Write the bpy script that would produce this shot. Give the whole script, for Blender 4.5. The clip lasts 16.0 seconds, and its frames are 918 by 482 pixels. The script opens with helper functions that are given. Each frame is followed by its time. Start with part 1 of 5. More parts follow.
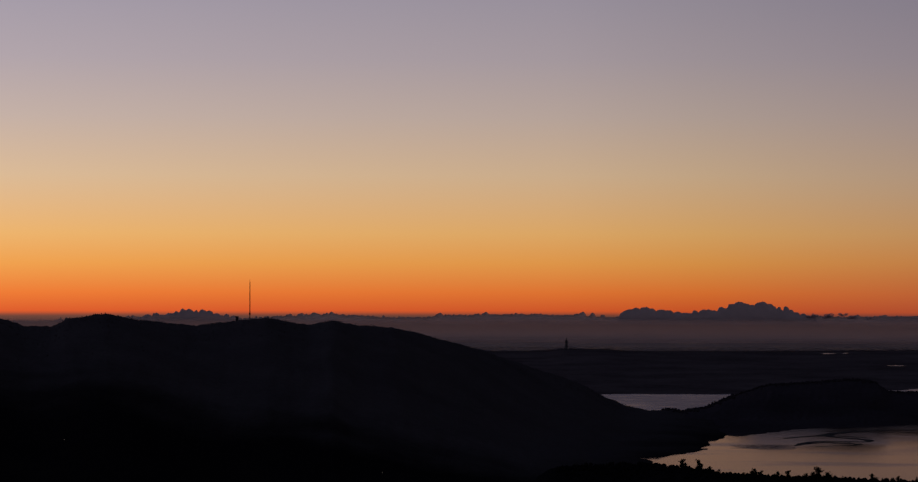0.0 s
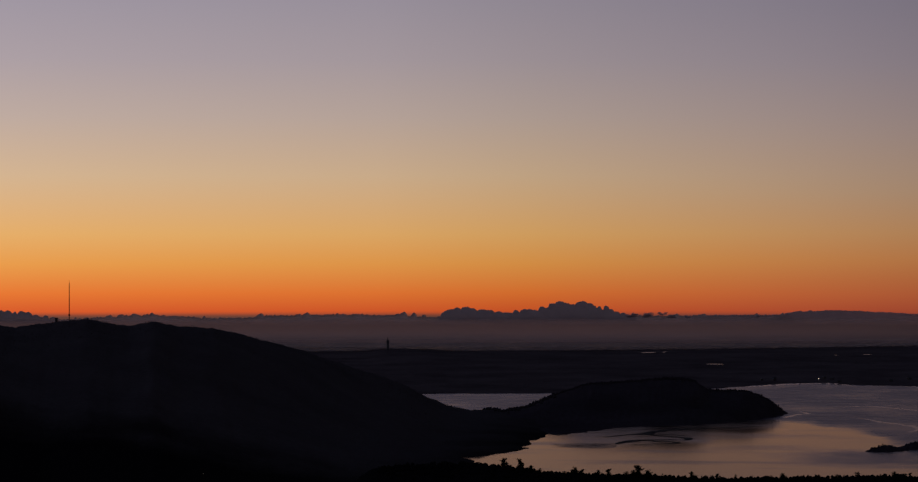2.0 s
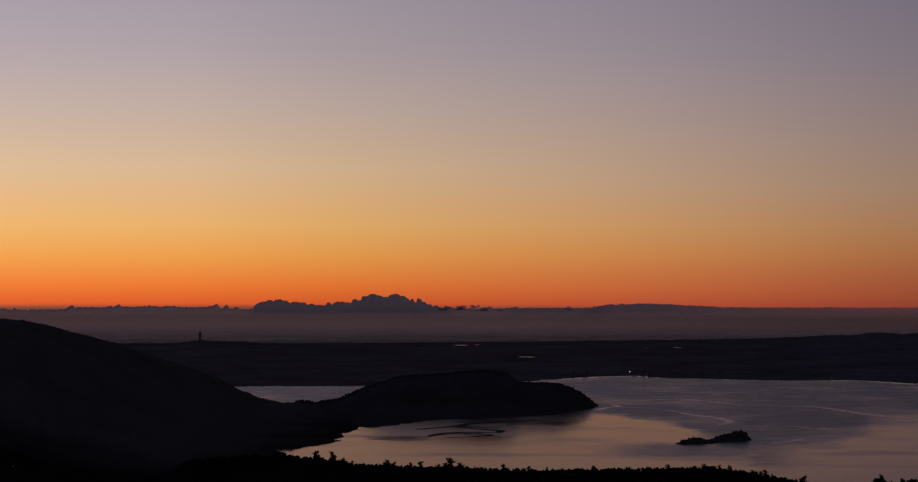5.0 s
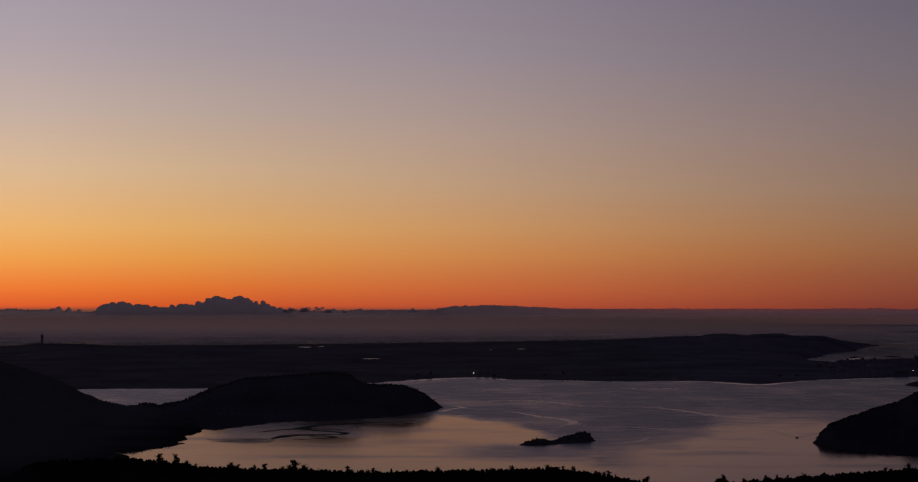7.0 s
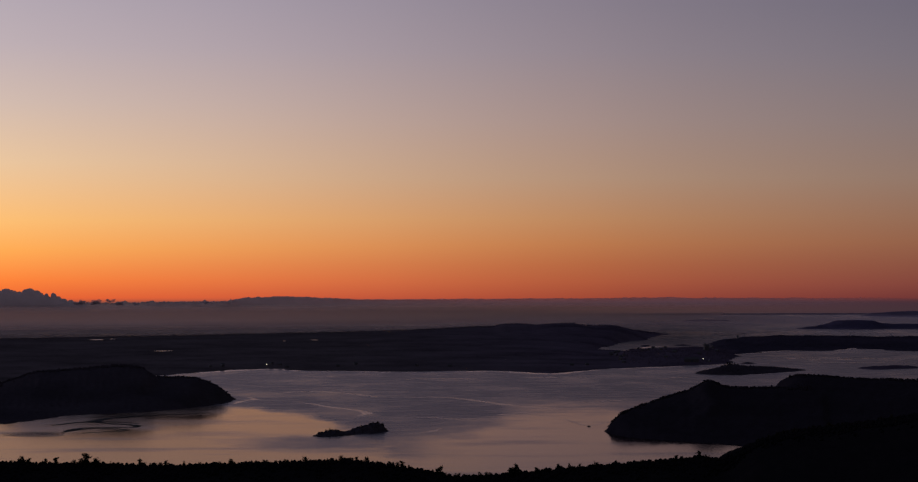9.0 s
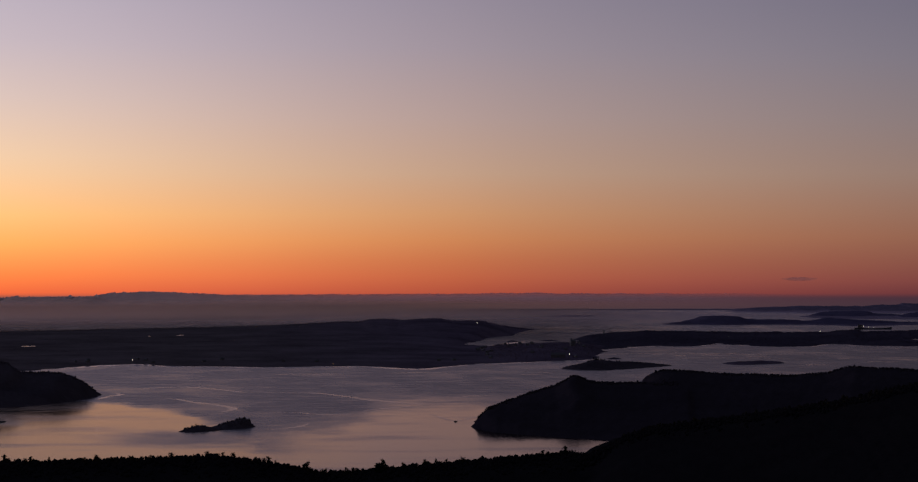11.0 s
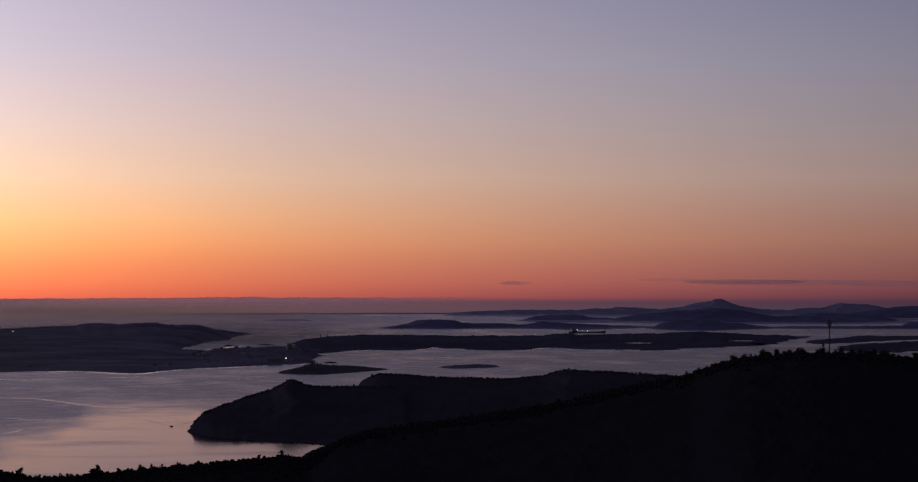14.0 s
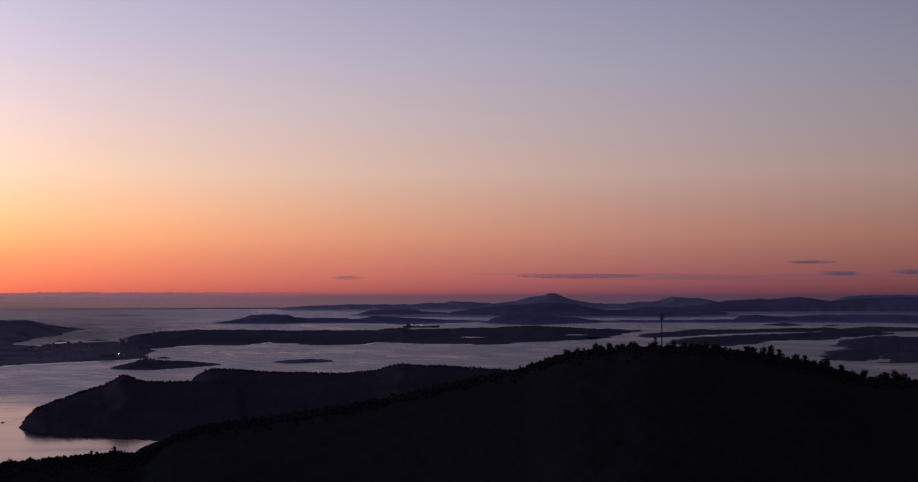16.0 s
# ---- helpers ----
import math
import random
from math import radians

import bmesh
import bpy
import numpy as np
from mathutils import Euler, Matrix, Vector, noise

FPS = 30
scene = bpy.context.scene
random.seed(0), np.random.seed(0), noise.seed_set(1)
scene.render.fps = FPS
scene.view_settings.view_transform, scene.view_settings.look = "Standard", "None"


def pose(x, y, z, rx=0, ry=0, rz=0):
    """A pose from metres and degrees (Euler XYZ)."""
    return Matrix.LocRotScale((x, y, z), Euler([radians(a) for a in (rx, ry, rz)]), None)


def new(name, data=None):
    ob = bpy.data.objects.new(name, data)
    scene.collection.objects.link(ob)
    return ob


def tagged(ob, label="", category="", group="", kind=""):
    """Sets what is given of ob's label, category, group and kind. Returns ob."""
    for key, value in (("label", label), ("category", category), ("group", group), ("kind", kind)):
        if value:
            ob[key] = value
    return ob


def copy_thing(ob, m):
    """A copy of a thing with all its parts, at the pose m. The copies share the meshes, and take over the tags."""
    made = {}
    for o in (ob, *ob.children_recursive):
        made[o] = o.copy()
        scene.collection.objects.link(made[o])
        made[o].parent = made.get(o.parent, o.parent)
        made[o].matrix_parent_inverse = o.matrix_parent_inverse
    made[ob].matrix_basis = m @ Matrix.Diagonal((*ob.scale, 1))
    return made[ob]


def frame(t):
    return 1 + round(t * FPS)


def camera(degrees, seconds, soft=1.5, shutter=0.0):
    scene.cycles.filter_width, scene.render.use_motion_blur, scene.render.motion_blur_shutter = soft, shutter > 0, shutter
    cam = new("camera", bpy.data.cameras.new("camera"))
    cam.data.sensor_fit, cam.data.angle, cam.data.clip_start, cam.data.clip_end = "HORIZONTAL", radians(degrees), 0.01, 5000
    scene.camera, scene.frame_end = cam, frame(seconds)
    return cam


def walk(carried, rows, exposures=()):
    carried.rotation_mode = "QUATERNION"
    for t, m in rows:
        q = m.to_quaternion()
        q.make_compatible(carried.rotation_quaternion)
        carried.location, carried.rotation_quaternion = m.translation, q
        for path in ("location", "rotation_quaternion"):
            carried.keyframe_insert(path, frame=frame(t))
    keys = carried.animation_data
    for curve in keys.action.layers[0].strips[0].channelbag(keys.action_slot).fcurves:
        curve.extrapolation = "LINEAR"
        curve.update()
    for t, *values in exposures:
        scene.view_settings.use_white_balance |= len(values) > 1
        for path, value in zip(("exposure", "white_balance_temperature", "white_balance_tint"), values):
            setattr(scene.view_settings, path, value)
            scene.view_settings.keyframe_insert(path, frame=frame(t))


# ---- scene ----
# Eye height over the sea; the camera only turns on its stand.
EYE = 100.0
cam = camera(18.0, 16.0, 1.25)
# seconds, turn, tilt, lean (degrees)
PAN = [
    (0.0, 10.944, 0.551, 0.118),
    (0.5, 10.215, 0.498, 0.042),
    (1.0, 9.212, 0.524, -0.049),
    (1.5, 8.121, 0.540, -0.079),
    (2.0, 7.411, 0.556, -0.053),
    (2.5, 6.847, 0.587, 0.037),
    (3.0, 6.165, 0.553, 0.098),
    (3.5, 5.513, 0.498, 0.146),
    (4.0, 4.928, 0.449, 0.179),
    (4.2, 4.708, 0.440, 0.180),
    (6.3, 1.771, 0.416, 0.066),
    (6.5, 1.443, 0.433, 0.063),
    (7.0, 0.636, 0.454, 0.092),
    (7.5, 0.000, 0.434, 0.028),
    (8.0, -1.223, 0.376, -0.059),
    (8.5, -2.525, 0.322, -0.179),
    (9.0, -3.464, 0.269, -0.184),
    (9.2, -3.775, 0.262, -0.180),
    (11.3, -6.643, 0.155, -0.075),
    (11.5, -7.063, 0.154, -0.072),
    (12.0, -8.071, 0.196, -0.095),
    (12.5, -9.090, 0.284, -0.063),
    (13.0, -9.893, 0.267, -0.043),
    (13.5, -10.797, 0.233, -0.015),
    (14.0, -11.687, 0.247, -0.035),
    (14.5, -12.370, 0.244, -0.016),
    (15.0, -13.229, 0.215, -0.070),
    (15.5, -14.093, 0.171, -0.112),
    (16.0, -14.971, 0.135, -0.103),
]
walk(cam, [(t, pose(0, 0, EYE, 90 + tilt, -lean, turn)) for t, turn, tilt, lean in PAN],
     exposures=[(0, 0.0, 6380, 3), (2, -0.02, 6420, 3), (3.5, 0.0, 6490, 3), (4.2, 0.14, 6500, 3), (6.5, 0.25, 6540, 4), (7.5, 0.22, 6560, 4), (8.2, 0.42, 6560, 4), (9, 0.69, 6560, 3), (11.5, 1.03, 6480, 3), (12.5, 1.1, 6470, 2.8), (13, 1.42, 6420, 2), (13.5, 1.49, 6360, 1.4), (14, 1.7, 6300, 0.8), (15, 1.84, 6250, 0.3), (16, 2.09, 6150, 0.6)])


def srgb(r, g, b):
    return tuple((c / 255 / 12.92) if c / 255 < 0.04045 else ((c / 255 + 0.055) / 1.055) ** 2.4 for c in (r, g, b)) + (1.0,)


# ---- sky: afterglow in the west, dusk behind ----
world = bpy.data.worlds.new("dusk_sky")
world.use_nodes = True
scene.world = world
wt = world.node_tree
wt.nodes.clear()


def wmath(op, a, b=None, c=None):
    n = wt.nodes.new("ShaderNodeMath")
    n.operation = op
    for i, val in enumerate((a, b, c)):
        if val is None:
            continue
        if isinstance(val, (int, float)):
            n.inputs[i].default_value = val
        else:
            wt.links.new(val, n.inputs[i])
    return n.outputs[0]


def wrange(val, a, b, c=0.0, d=1.0, smooth=False):
    n = wt.nodes.new("ShaderNodeMapRange")
    n.interpolation_type = "SMOOTHSTEP" if smooth else "LINEAR"
    wt.links.new(val, n.inputs[0])
    for i, q in enumerate((a, b, c, d)):
        n.inputs[i + 1].default_value = q
    return n.outputs[0]


def wramp(fac, stops, lo, hi):
    n = wt.nodes.new("ShaderNodeValToRGB")
    n.color_ramp.interpolation = "LINEAR"
    el = n.color_ramp.elements
    while len(el) < len(stops):
        el.new(0.5)
    for e, (pos, col) in zip(el, stops):
        e.position = (pos - lo) / (hi - lo)
        e.color = srgb(*col)
    wt.links.new(wrange(fac, lo, hi), n.inputs[0])
    return n.outputs[0]


def wmix(fac, a, b):
    n = wt.nodes.new("ShaderNodeMix")
    n.data_type = "RGBA"
    wt.links.new(fac, n.inputs[0])
    for i, val in ((6, a), (7, b)):
        if isinstance(val, tuple):
            n.inputs[i].default_value = val
        else:
            wt.links.new(val, n.inputs[i])
    return n.outputs[2]


way = wt.nodes.new("ShaderNodeTexCoord").outputs["Generated"]
sep = wt.nodes.new("ShaderNodeSeparateXYZ")
wt.links.new(way, sep.inputs[0])
elev = wmath("MULTIPLY", wmath("ARCSINE", sep.outputs[2]), 57.2958)
azim = wmath("MULTIPLY", wmath("ARCTAN2", sep.outputs[0], sep.outputs[1]), 57.2958)
# near the horizon, towards the sunset and further north
low_w = wramp(elev, [(-1.3, (80, 56, 54)), (-1.1, (94, 60, 54)), (-0.92, (104, 64, 54)), (-0.84, (211, 86, 42)), (-0.47, (227, 116, 51)), (0.11, (229, 151, 75)), (0.69, (226, 168, 103)), (1.84, (209, 174, 142)), (3, (188, 165, 157)), (4.15, (170, 154, 161)), (5.3, (158, 146, 159)), (8, (139, 131, 155))], -1.3, 8)
low_m = wramp(elev, [(-1.3, (94, 70, 77)), (-1.1, (114, 80, 81)), (-0.95, (117, 76, 79)), (-0.87, (212, 97, 74)), (-0.55, (231, 119, 83)), (-0.2, (237, 136, 91)), (0.2, (244, 157, 104)), (0.7, (241, 173, 126)), (1.5, (226, 182, 156)), (2.6, (209, 178, 174)), (4, (186, 168, 182)), (5.3, (170, 157, 178)), (8, (145, 139, 170))], -1.3, 8)
low_n = wramp(elev, [(-1.3, (101, 79, 105)), (-1.1, (121, 91, 113)), (-0.95, (125, 86, 110)), (-0.86, (170, 97, 113)), (-0.62, (208, 120, 124)), (-0.3, (220, 138, 130)), (0.25, (233, 160, 141)), (1.4, (219, 179, 170)), (2.56, (203, 180, 187)), (3.72, (187, 176, 197)), (4.88, (172, 164, 192)), (8, (141, 141, 180))], -1.3, 8)
low = wmix(wrange(azim, -6, 6), low_w, wmix(wrange(azim, 6, 19), low_m, low_n))
high = wramp(elev, [(8, (138, 136, 160)), (14, (98, 101, 130)), (25, (60, 66, 94)), (45, (40, 43, 60)), (90, (32, 34, 48))], 8, 90)
west = wmix(wrange(elev, 7.5, 8.5), low, high)
# the glow fades along the horizon away from the sunset
fade = wmath("POWER", 2.0, wmath("SUBTRACT", wrange(azim, -40, 45, 1.3, -2.5), wrange(azim, -9, 45, 0, 1.9)))
low_fade = wmath("MULTIPLY", wrange(azim, 2, 40, 0, 1.14), wrange(elev, 1.5, -0.6, 0, 1))
fade = wmath("MULTIPLY", fade, wmath("POWER", 2.0, wmath("MULTIPLY", low_fade, -1.0)))
even = wmath("SUBTRACT", wrange(azim, -20, -6, -0.2, 0.07), wrange(azim, -2, 9, 0, 0.27, True))
fade = wmath("MULTIPLY", fade, wmath("POWER", 2.0, even))
east = wramp(elev, [(-1, (64, 59, 68)), (6, (72, 66, 76)), (30, (56, 55, 67)), (90, (33, 35, 48))], -1, 90)
tint = wt.nodes.new("ShaderNodeVectorMath")
tint.operation = "SCALE"
wt.links.new(west, tint.inputs[0])
wt.links.new(fade, tint.inputs[3])
back = wrange(wmath("ABSOLUTE", wmath("ADD", azim, 8.0)), 42, 104, smooth=True)
sky = wmix(back, tint.outputs[0], east)
bg = wt.nodes.new("ShaderNodeBackground")
wt.links.new(sky, bg.inputs[0])
bg.inputs[1].default_value = 1.0
wt.links.new(bg.outputs[0], wt.nodes.new("ShaderNodeOutputWorld").inputs[0])


# ---- materials ----
class Mat:
    """A small builder for node materials."""

    def __init__(self, name):
        self.m = bpy.data.materials.new(name)
        self.m.use_nodes = True
        self.t = self.m.node_tree
        self.b = self.t.nodes["Principled BSDF"]

    def node(self, kind, **inputs):
        n = self.t.nodes.new(kind)
        for k, val in inputs.items():
            self.put(n.inputs[k.replace("_", " ")], val)
        return n

    def put(self, socket, val):
        if isinstance(val, bpy.types.NodeSocket):
            self.t.links.new(val, socket)
        else:
            socket.default_value = val

    def math(self, op, a, b=0.0):
        n = self.t.nodes.new("ShaderNodeMath")
        n.operation = op
        self.put(n.inputs[0], a)
        self.put(n.inputs[1], b)
        return n.outputs[0]

    def noise(self, scale, detail=4.0, vec=None, rough=0.55):
        n = self.node("ShaderNodeTexNoise", Scale=scale, Detail=detail, Roughness=rough)
        if vec is None:
            vec = self.node("ShaderNodeNewGeometry").outputs["Position"]
        self.put(n.inputs["Vector"], vec)
        return n.outputs["Fac"]

    def span(self, val, a, b, c=0.0, d=1.0, smooth=False):
        n = self.t.nodes.new("ShaderNodeMapRange")
        n.interpolation_type = "SMOOTHSTEP" if smooth else "LINEAR"
        self.put(n.inputs[0], val)
        for i, q in enumerate((a, b, c, d)):
            n.inputs[i + 1].default_value = q
        return n.outputs[0]

    def ramp(self, fac, *stops):
        n = self.t.nodes.new("ShaderNodeValToRGB")
        el = n.color_ramp.elements
        while len(el) < len(stops):
            el.new(0.5)
        for e, (pos, col) in zip(el, stops):
            e.position, e.color = pos, (*col, 1)
        self.put(n.inputs[0], fac)
        return n.outputs[0]

    def bump(self, height, strength, distance=1.0):
        n = self.node("ShaderNodeBump", Strength=strength, Distance=distance, Height=height)
        self.put(self.b.inputs["Normal"], n.outputs[0])

    def base(self, col, rough=0.9, metal=0.0, spec=0.2):
        self.put(self.b.inputs["Base Color"], col)
        self.put(self.b.inputs["Roughness"], rough)
        self.put(self.b.inputs["Metallic"], metal)
        self.put(self.b.inputs["Specular IOR Level"], spec)
        return self


def ground_mat(name, dark, light, scale, spec=0.0):
    """Vegetation and soil in two scales."""
    m = Mat(name)
    big, fine = m.noise(scale, 5), m.noise(scale * 14, 3)
    f = m.math("ADD", m.math("MULTIPLY", big, 0.7), m.math("MULTIPLY", fine, 0.3))
    m.base(m.ramp(f, (0.35, dark), (0.65, light)), 0.95, 0, spec)
    m.bump(fine, 0.6, 1.0)
    return m.m


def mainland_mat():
    """Dense spruce on the near ridges; extra brightness painted into the mast hill's colour."""
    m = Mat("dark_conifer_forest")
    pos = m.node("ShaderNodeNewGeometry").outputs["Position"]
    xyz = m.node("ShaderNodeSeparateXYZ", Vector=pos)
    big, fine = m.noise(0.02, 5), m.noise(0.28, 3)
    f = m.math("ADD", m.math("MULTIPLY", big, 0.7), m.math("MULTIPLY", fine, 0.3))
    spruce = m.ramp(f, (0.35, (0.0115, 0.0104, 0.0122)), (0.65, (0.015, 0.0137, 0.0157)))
    lifted = m.ramp(f, (0.35, (0.076, 0.067, 0.072)), (0.65, (0.1, 0.089, 0.094)))
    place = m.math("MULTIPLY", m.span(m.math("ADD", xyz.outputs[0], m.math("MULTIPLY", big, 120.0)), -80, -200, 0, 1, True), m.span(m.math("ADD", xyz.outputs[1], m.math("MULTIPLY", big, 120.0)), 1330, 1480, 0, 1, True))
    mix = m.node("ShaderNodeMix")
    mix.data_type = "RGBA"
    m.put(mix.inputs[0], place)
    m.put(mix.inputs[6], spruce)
    m.put(mix.inputs[7], lifted)
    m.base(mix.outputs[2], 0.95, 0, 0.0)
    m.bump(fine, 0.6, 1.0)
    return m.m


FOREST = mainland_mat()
WOODS = ground_mat("open_pine_wood", (0.044, 0.037, 0.045), (0.068, 0.057, 0.069), 0.02)


def heath_mat():
    """Heath and scattered wood: brown south-west, a purple dusk cast painted in northwards."""
    m = Mat("heath_and_wood")
    x = m.node("ShaderNodeSeparateXYZ", Vector=m.node("ShaderNodeNewGeometry").outputs["Position"]).outputs[0]
    big, fine = m.noise(0.012, 5), m.noise(0.168, 3)
    f = m.math("ADD", m.math("MULTIPLY", big, 0.7), m.math("MULTIPLY", fine, 0.3))
    mix = m.node("ShaderNodeMix")
    mix.data_type = "RGBA"
    m.put(mix.inputs[0], m.span(m.math("ADD", x, m.math("MULTIPLY", big, 60.0)), 90, 380))
    m.put(mix.inputs[6], m.ramp(f, (0.35, (0.076, 0.062, 0.066)), (0.65, (0.15, 0.123, 0.129))))
    m.put(mix.inputs[7], m.ramp(f, (0.35, (0.06, 0.046, 0.067)), (0.65, (0.14, 0.109, 0.15))))
    m.base(mix.outputs[2], 0.95, 0, 0.0)
    m.bump(fine, 0.6, 1.0)
    return m.m


HEATH = heath_mat()
HEADWOOD = ground_mat("dense_spruce_wood", (0.026, 0.0215, 0.028), (0.035, 0.029, 0.037), 0.02)
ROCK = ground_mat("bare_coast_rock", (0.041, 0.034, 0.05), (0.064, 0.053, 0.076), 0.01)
# evening haze painted into the rock: pale farthest out, blue at middle distance
HAZE_PALE_ROCK = ground_mat("far_rock_haze_tint", (0.135, 0.113, 0.162), (0.158, 0.132, 0.19), 0.006)
HAZE_BLUE_ROCK = ground_mat("coast_rock_haze_tint", (0.064, 0.055, 0.096), (0.1, 0.087, 0.148), 0.008)
NEEDLE = ground_mat("pine_needles", (0.012, 0.015, 0.01), (0.03, 0.034, 0.022), 0.8)
TWIG = ground_mat("bare_twigs", (0.03, 0.024, 0.018), (0.06, 0.05, 0.035), 1.5)
BARK = ground_mat("pine_bark", (0.05, 0.035, 0.025), (0.12, 0.085, 0.06), 3.0)


def water_mat(name, calm_only=False, thin=1.0, shine=0.68):
    """Sea water: glassy where sheltered, wind-ruffled outside."""
    m = Mat(name)
    m.t.nodes.remove(m.b)
    pos = m.node("ShaderNodeNewGeometry").outputs["Position"]
    xyz = m.node("ShaderNodeSeparateXYZ", Vector=pos)
    x, y = xyz.outputs[0], xyz.outputs[1]
    stretch = m.node("ShaderNodeMapping", Vector=pos, Scale=(1.0, 0.3, 1.0)).outputs[0]
    if calm_only:
        ruff = 0.8
        rough, keep = 0.15, shine
    else:
        drift = m.math("SUBTRACT", m.noise(0.014, 6, stretch, 0.62), 0.5)
        bearing = m.math("ADD", m.math("MULTIPLY", m.math("ARCTAN2", x, y), 57.2958), m.math("MULTIPLY", drift, 1.1))
        reach = m.math("POWER", m.math("ADD", m.math("MULTIPLY", x, x), m.math("MULTIPLY", y, y)), 0.5)
        # how near the wind comes to the shore, bearing by bearing: a tongue round the islet between two calm bights
        reach_in = ((-8, 1945), (-1, 1915), (-0.3, 1888), (0.3, 1850), (0.65, 1815), (0.9, 1735), (1.5, 1575), (2.2, 1455), (2.7, 1445), (3.5, 1500), (4.0, 1640), (4.4, 1760), (4.9, 1832), (5.6, 1880), (8, 1885))
        edge = m.ramp(m.span(bearing, -8, 8), *[((a + 8) / 16, (r / 2500,) * 3) for a, r in reach_in])
        fray = m.math("SUBTRACT", m.noise(0.03, 5, m.node("ShaderNodeMapping", Vector=pos, Scale=(0.22, 0.5, 1.0)).outputs[0], 0.6), 0.5)
        beyond = m.math("SUBTRACT", m.math("ADD", reach, m.math("ADD", m.math("MULTIPLY", drift, 210.0), m.math("MULTIPLY", fray, m.span(bearing, 1.5, 4.0, 170, 300)))), m.math("MULTIPLY", edge, 2500.0))
        soft = m.math("ADD", m.span(bearing, -0.2, 1.0, 38, 95), m.span(bearing, 2.0, 3.8, 0, 85))
        outer = m.span(m.math("DIVIDE", beyond, soft), -1, 1, 0, 1, True)
        # the breeze slackens towards the headland
        slack = m.math("MULTIPLY", m.span(bearing, 1.8, 3.2), m.span(m.math("ADD", reach, m.math("MULTIPLY", drift, 200.0)), 1560, 1800, 0.45, 0, True))
        outer = m.math("MULTIPLY", outer, m.math("SUBTRACT", 1.0, slack))
        spill = m.math("ADD", reach, m.math("MULTIPLY", drift, 110.0))
        tongue = m.math("MULTIPLY", m.span(bearing, -2.0, 0.6, 0, 0.75, True), m.math("MULTIPLY", m.span(spill, 1475, 1515, 0, 1, True), m.span(spill, 1590, 1625, 1, 0, True)))
        tongue = m.math("MULTIPLY", tongue, m.span(bearing, 2.2, 3.0, 1, 0))
        bay = m.math("MULTIPLY", m.span(m.math("ABSOLUTE", m.math("ADD", bearing, 3.9)), 0.9, 1.9, 0.55, 0, True),
                     m.span(m.math("ADD", reach, m.math("MULTIPLY", drift, 160.0)), 1600, 1690, 0, 1, True))
        lee = m.math("MULTIPLY", m.span(m.math("ABSOLUTE", m.math("ADD", bearing, 2.3)), 0.8, 1.4, 0.4, 0, True),
                     m.span(m.math("ADD", reach, m.math("MULTIPLY", drift, 80.0)), 1765, 1815, 0, 1, True))
        ruff = m.math("MAXIMUM", m.math("MAXIMUM", outer, tongue), m.math("MAXIMUM", bay, lee))
        streak = m.span(m.noise(0.03, 4, m.node("ShaderNodeMapping", Vector=pos, Scale=(0.5, 0.25, 1.0)).outputs[0]), 0.48, 0.75)
        fine = m.span(m.noise(0.09, 3, m.node("ShaderNodeMapping", Vector=pos, Scale=(0.35, 0.5, 1.0)).outputs[0]), 0.5, 0.8)
        cats_paw = m.span(m.noise(0.11, 3, m.node("ShaderNodeMapping", Vector=pos, Scale=(0.45, 1.0, 1.0)).outputs[0]), 0.46, 0.72)
        ruff = m.math("SUBTRACT", ruff, m.math("ADD", m.math("MULTIPLY", streak, 0.4), m.math("ADD", m.math("MULTIPLY", fine, 0.2), m.math("MULTIPLY", cats_paw, 0.26))))
        breeze = m.span(m.noise(0.022, 4, m.node("ShaderNodeMapping", Vector=pos, Scale=(0.3, 0.75, 1.0)).outputs[0]), 0.5, 0.7, 0, 0.5)
        ruff = m.math("MINIMUM", m.math("MAXIMUM", ruff, breeze), 1.0)
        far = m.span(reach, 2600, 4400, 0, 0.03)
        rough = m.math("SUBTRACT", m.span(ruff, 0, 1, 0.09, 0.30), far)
        # reflection is also dimmed by bearing and distance, apart from the ruffling
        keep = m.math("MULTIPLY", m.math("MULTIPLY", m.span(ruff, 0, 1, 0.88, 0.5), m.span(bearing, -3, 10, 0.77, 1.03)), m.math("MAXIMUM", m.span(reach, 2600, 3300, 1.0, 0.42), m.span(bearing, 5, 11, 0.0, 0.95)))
    waves = m.noise(0.5, 3, m.node("ShaderNodeMapping", Vector=pos, Scale=(0.7, 1.0, 1.0)).outputs[0])
    bump = m.node("ShaderNodeBump", Strength=0.05 if calm_only else m.span(ruff, 0, 1, 0.02, 0.22), Distance=0.3, Height=waves).outputs[0]
    deep = m.node("ShaderNodeBsdfDiffuse", Color=(0.012, 0.014, 0.02, 1)).outputs[0]
    # golden reflection tint painted in, duller and pinker to the north
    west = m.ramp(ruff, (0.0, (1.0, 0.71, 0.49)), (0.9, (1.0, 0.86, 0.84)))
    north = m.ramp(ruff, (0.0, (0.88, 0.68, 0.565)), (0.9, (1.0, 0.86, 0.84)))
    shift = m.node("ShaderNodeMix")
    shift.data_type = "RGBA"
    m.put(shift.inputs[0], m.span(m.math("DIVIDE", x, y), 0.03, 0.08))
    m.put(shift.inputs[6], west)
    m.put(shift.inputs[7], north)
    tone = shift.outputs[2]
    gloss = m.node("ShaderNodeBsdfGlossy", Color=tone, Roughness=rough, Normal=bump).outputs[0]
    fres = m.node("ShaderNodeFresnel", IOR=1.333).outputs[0]
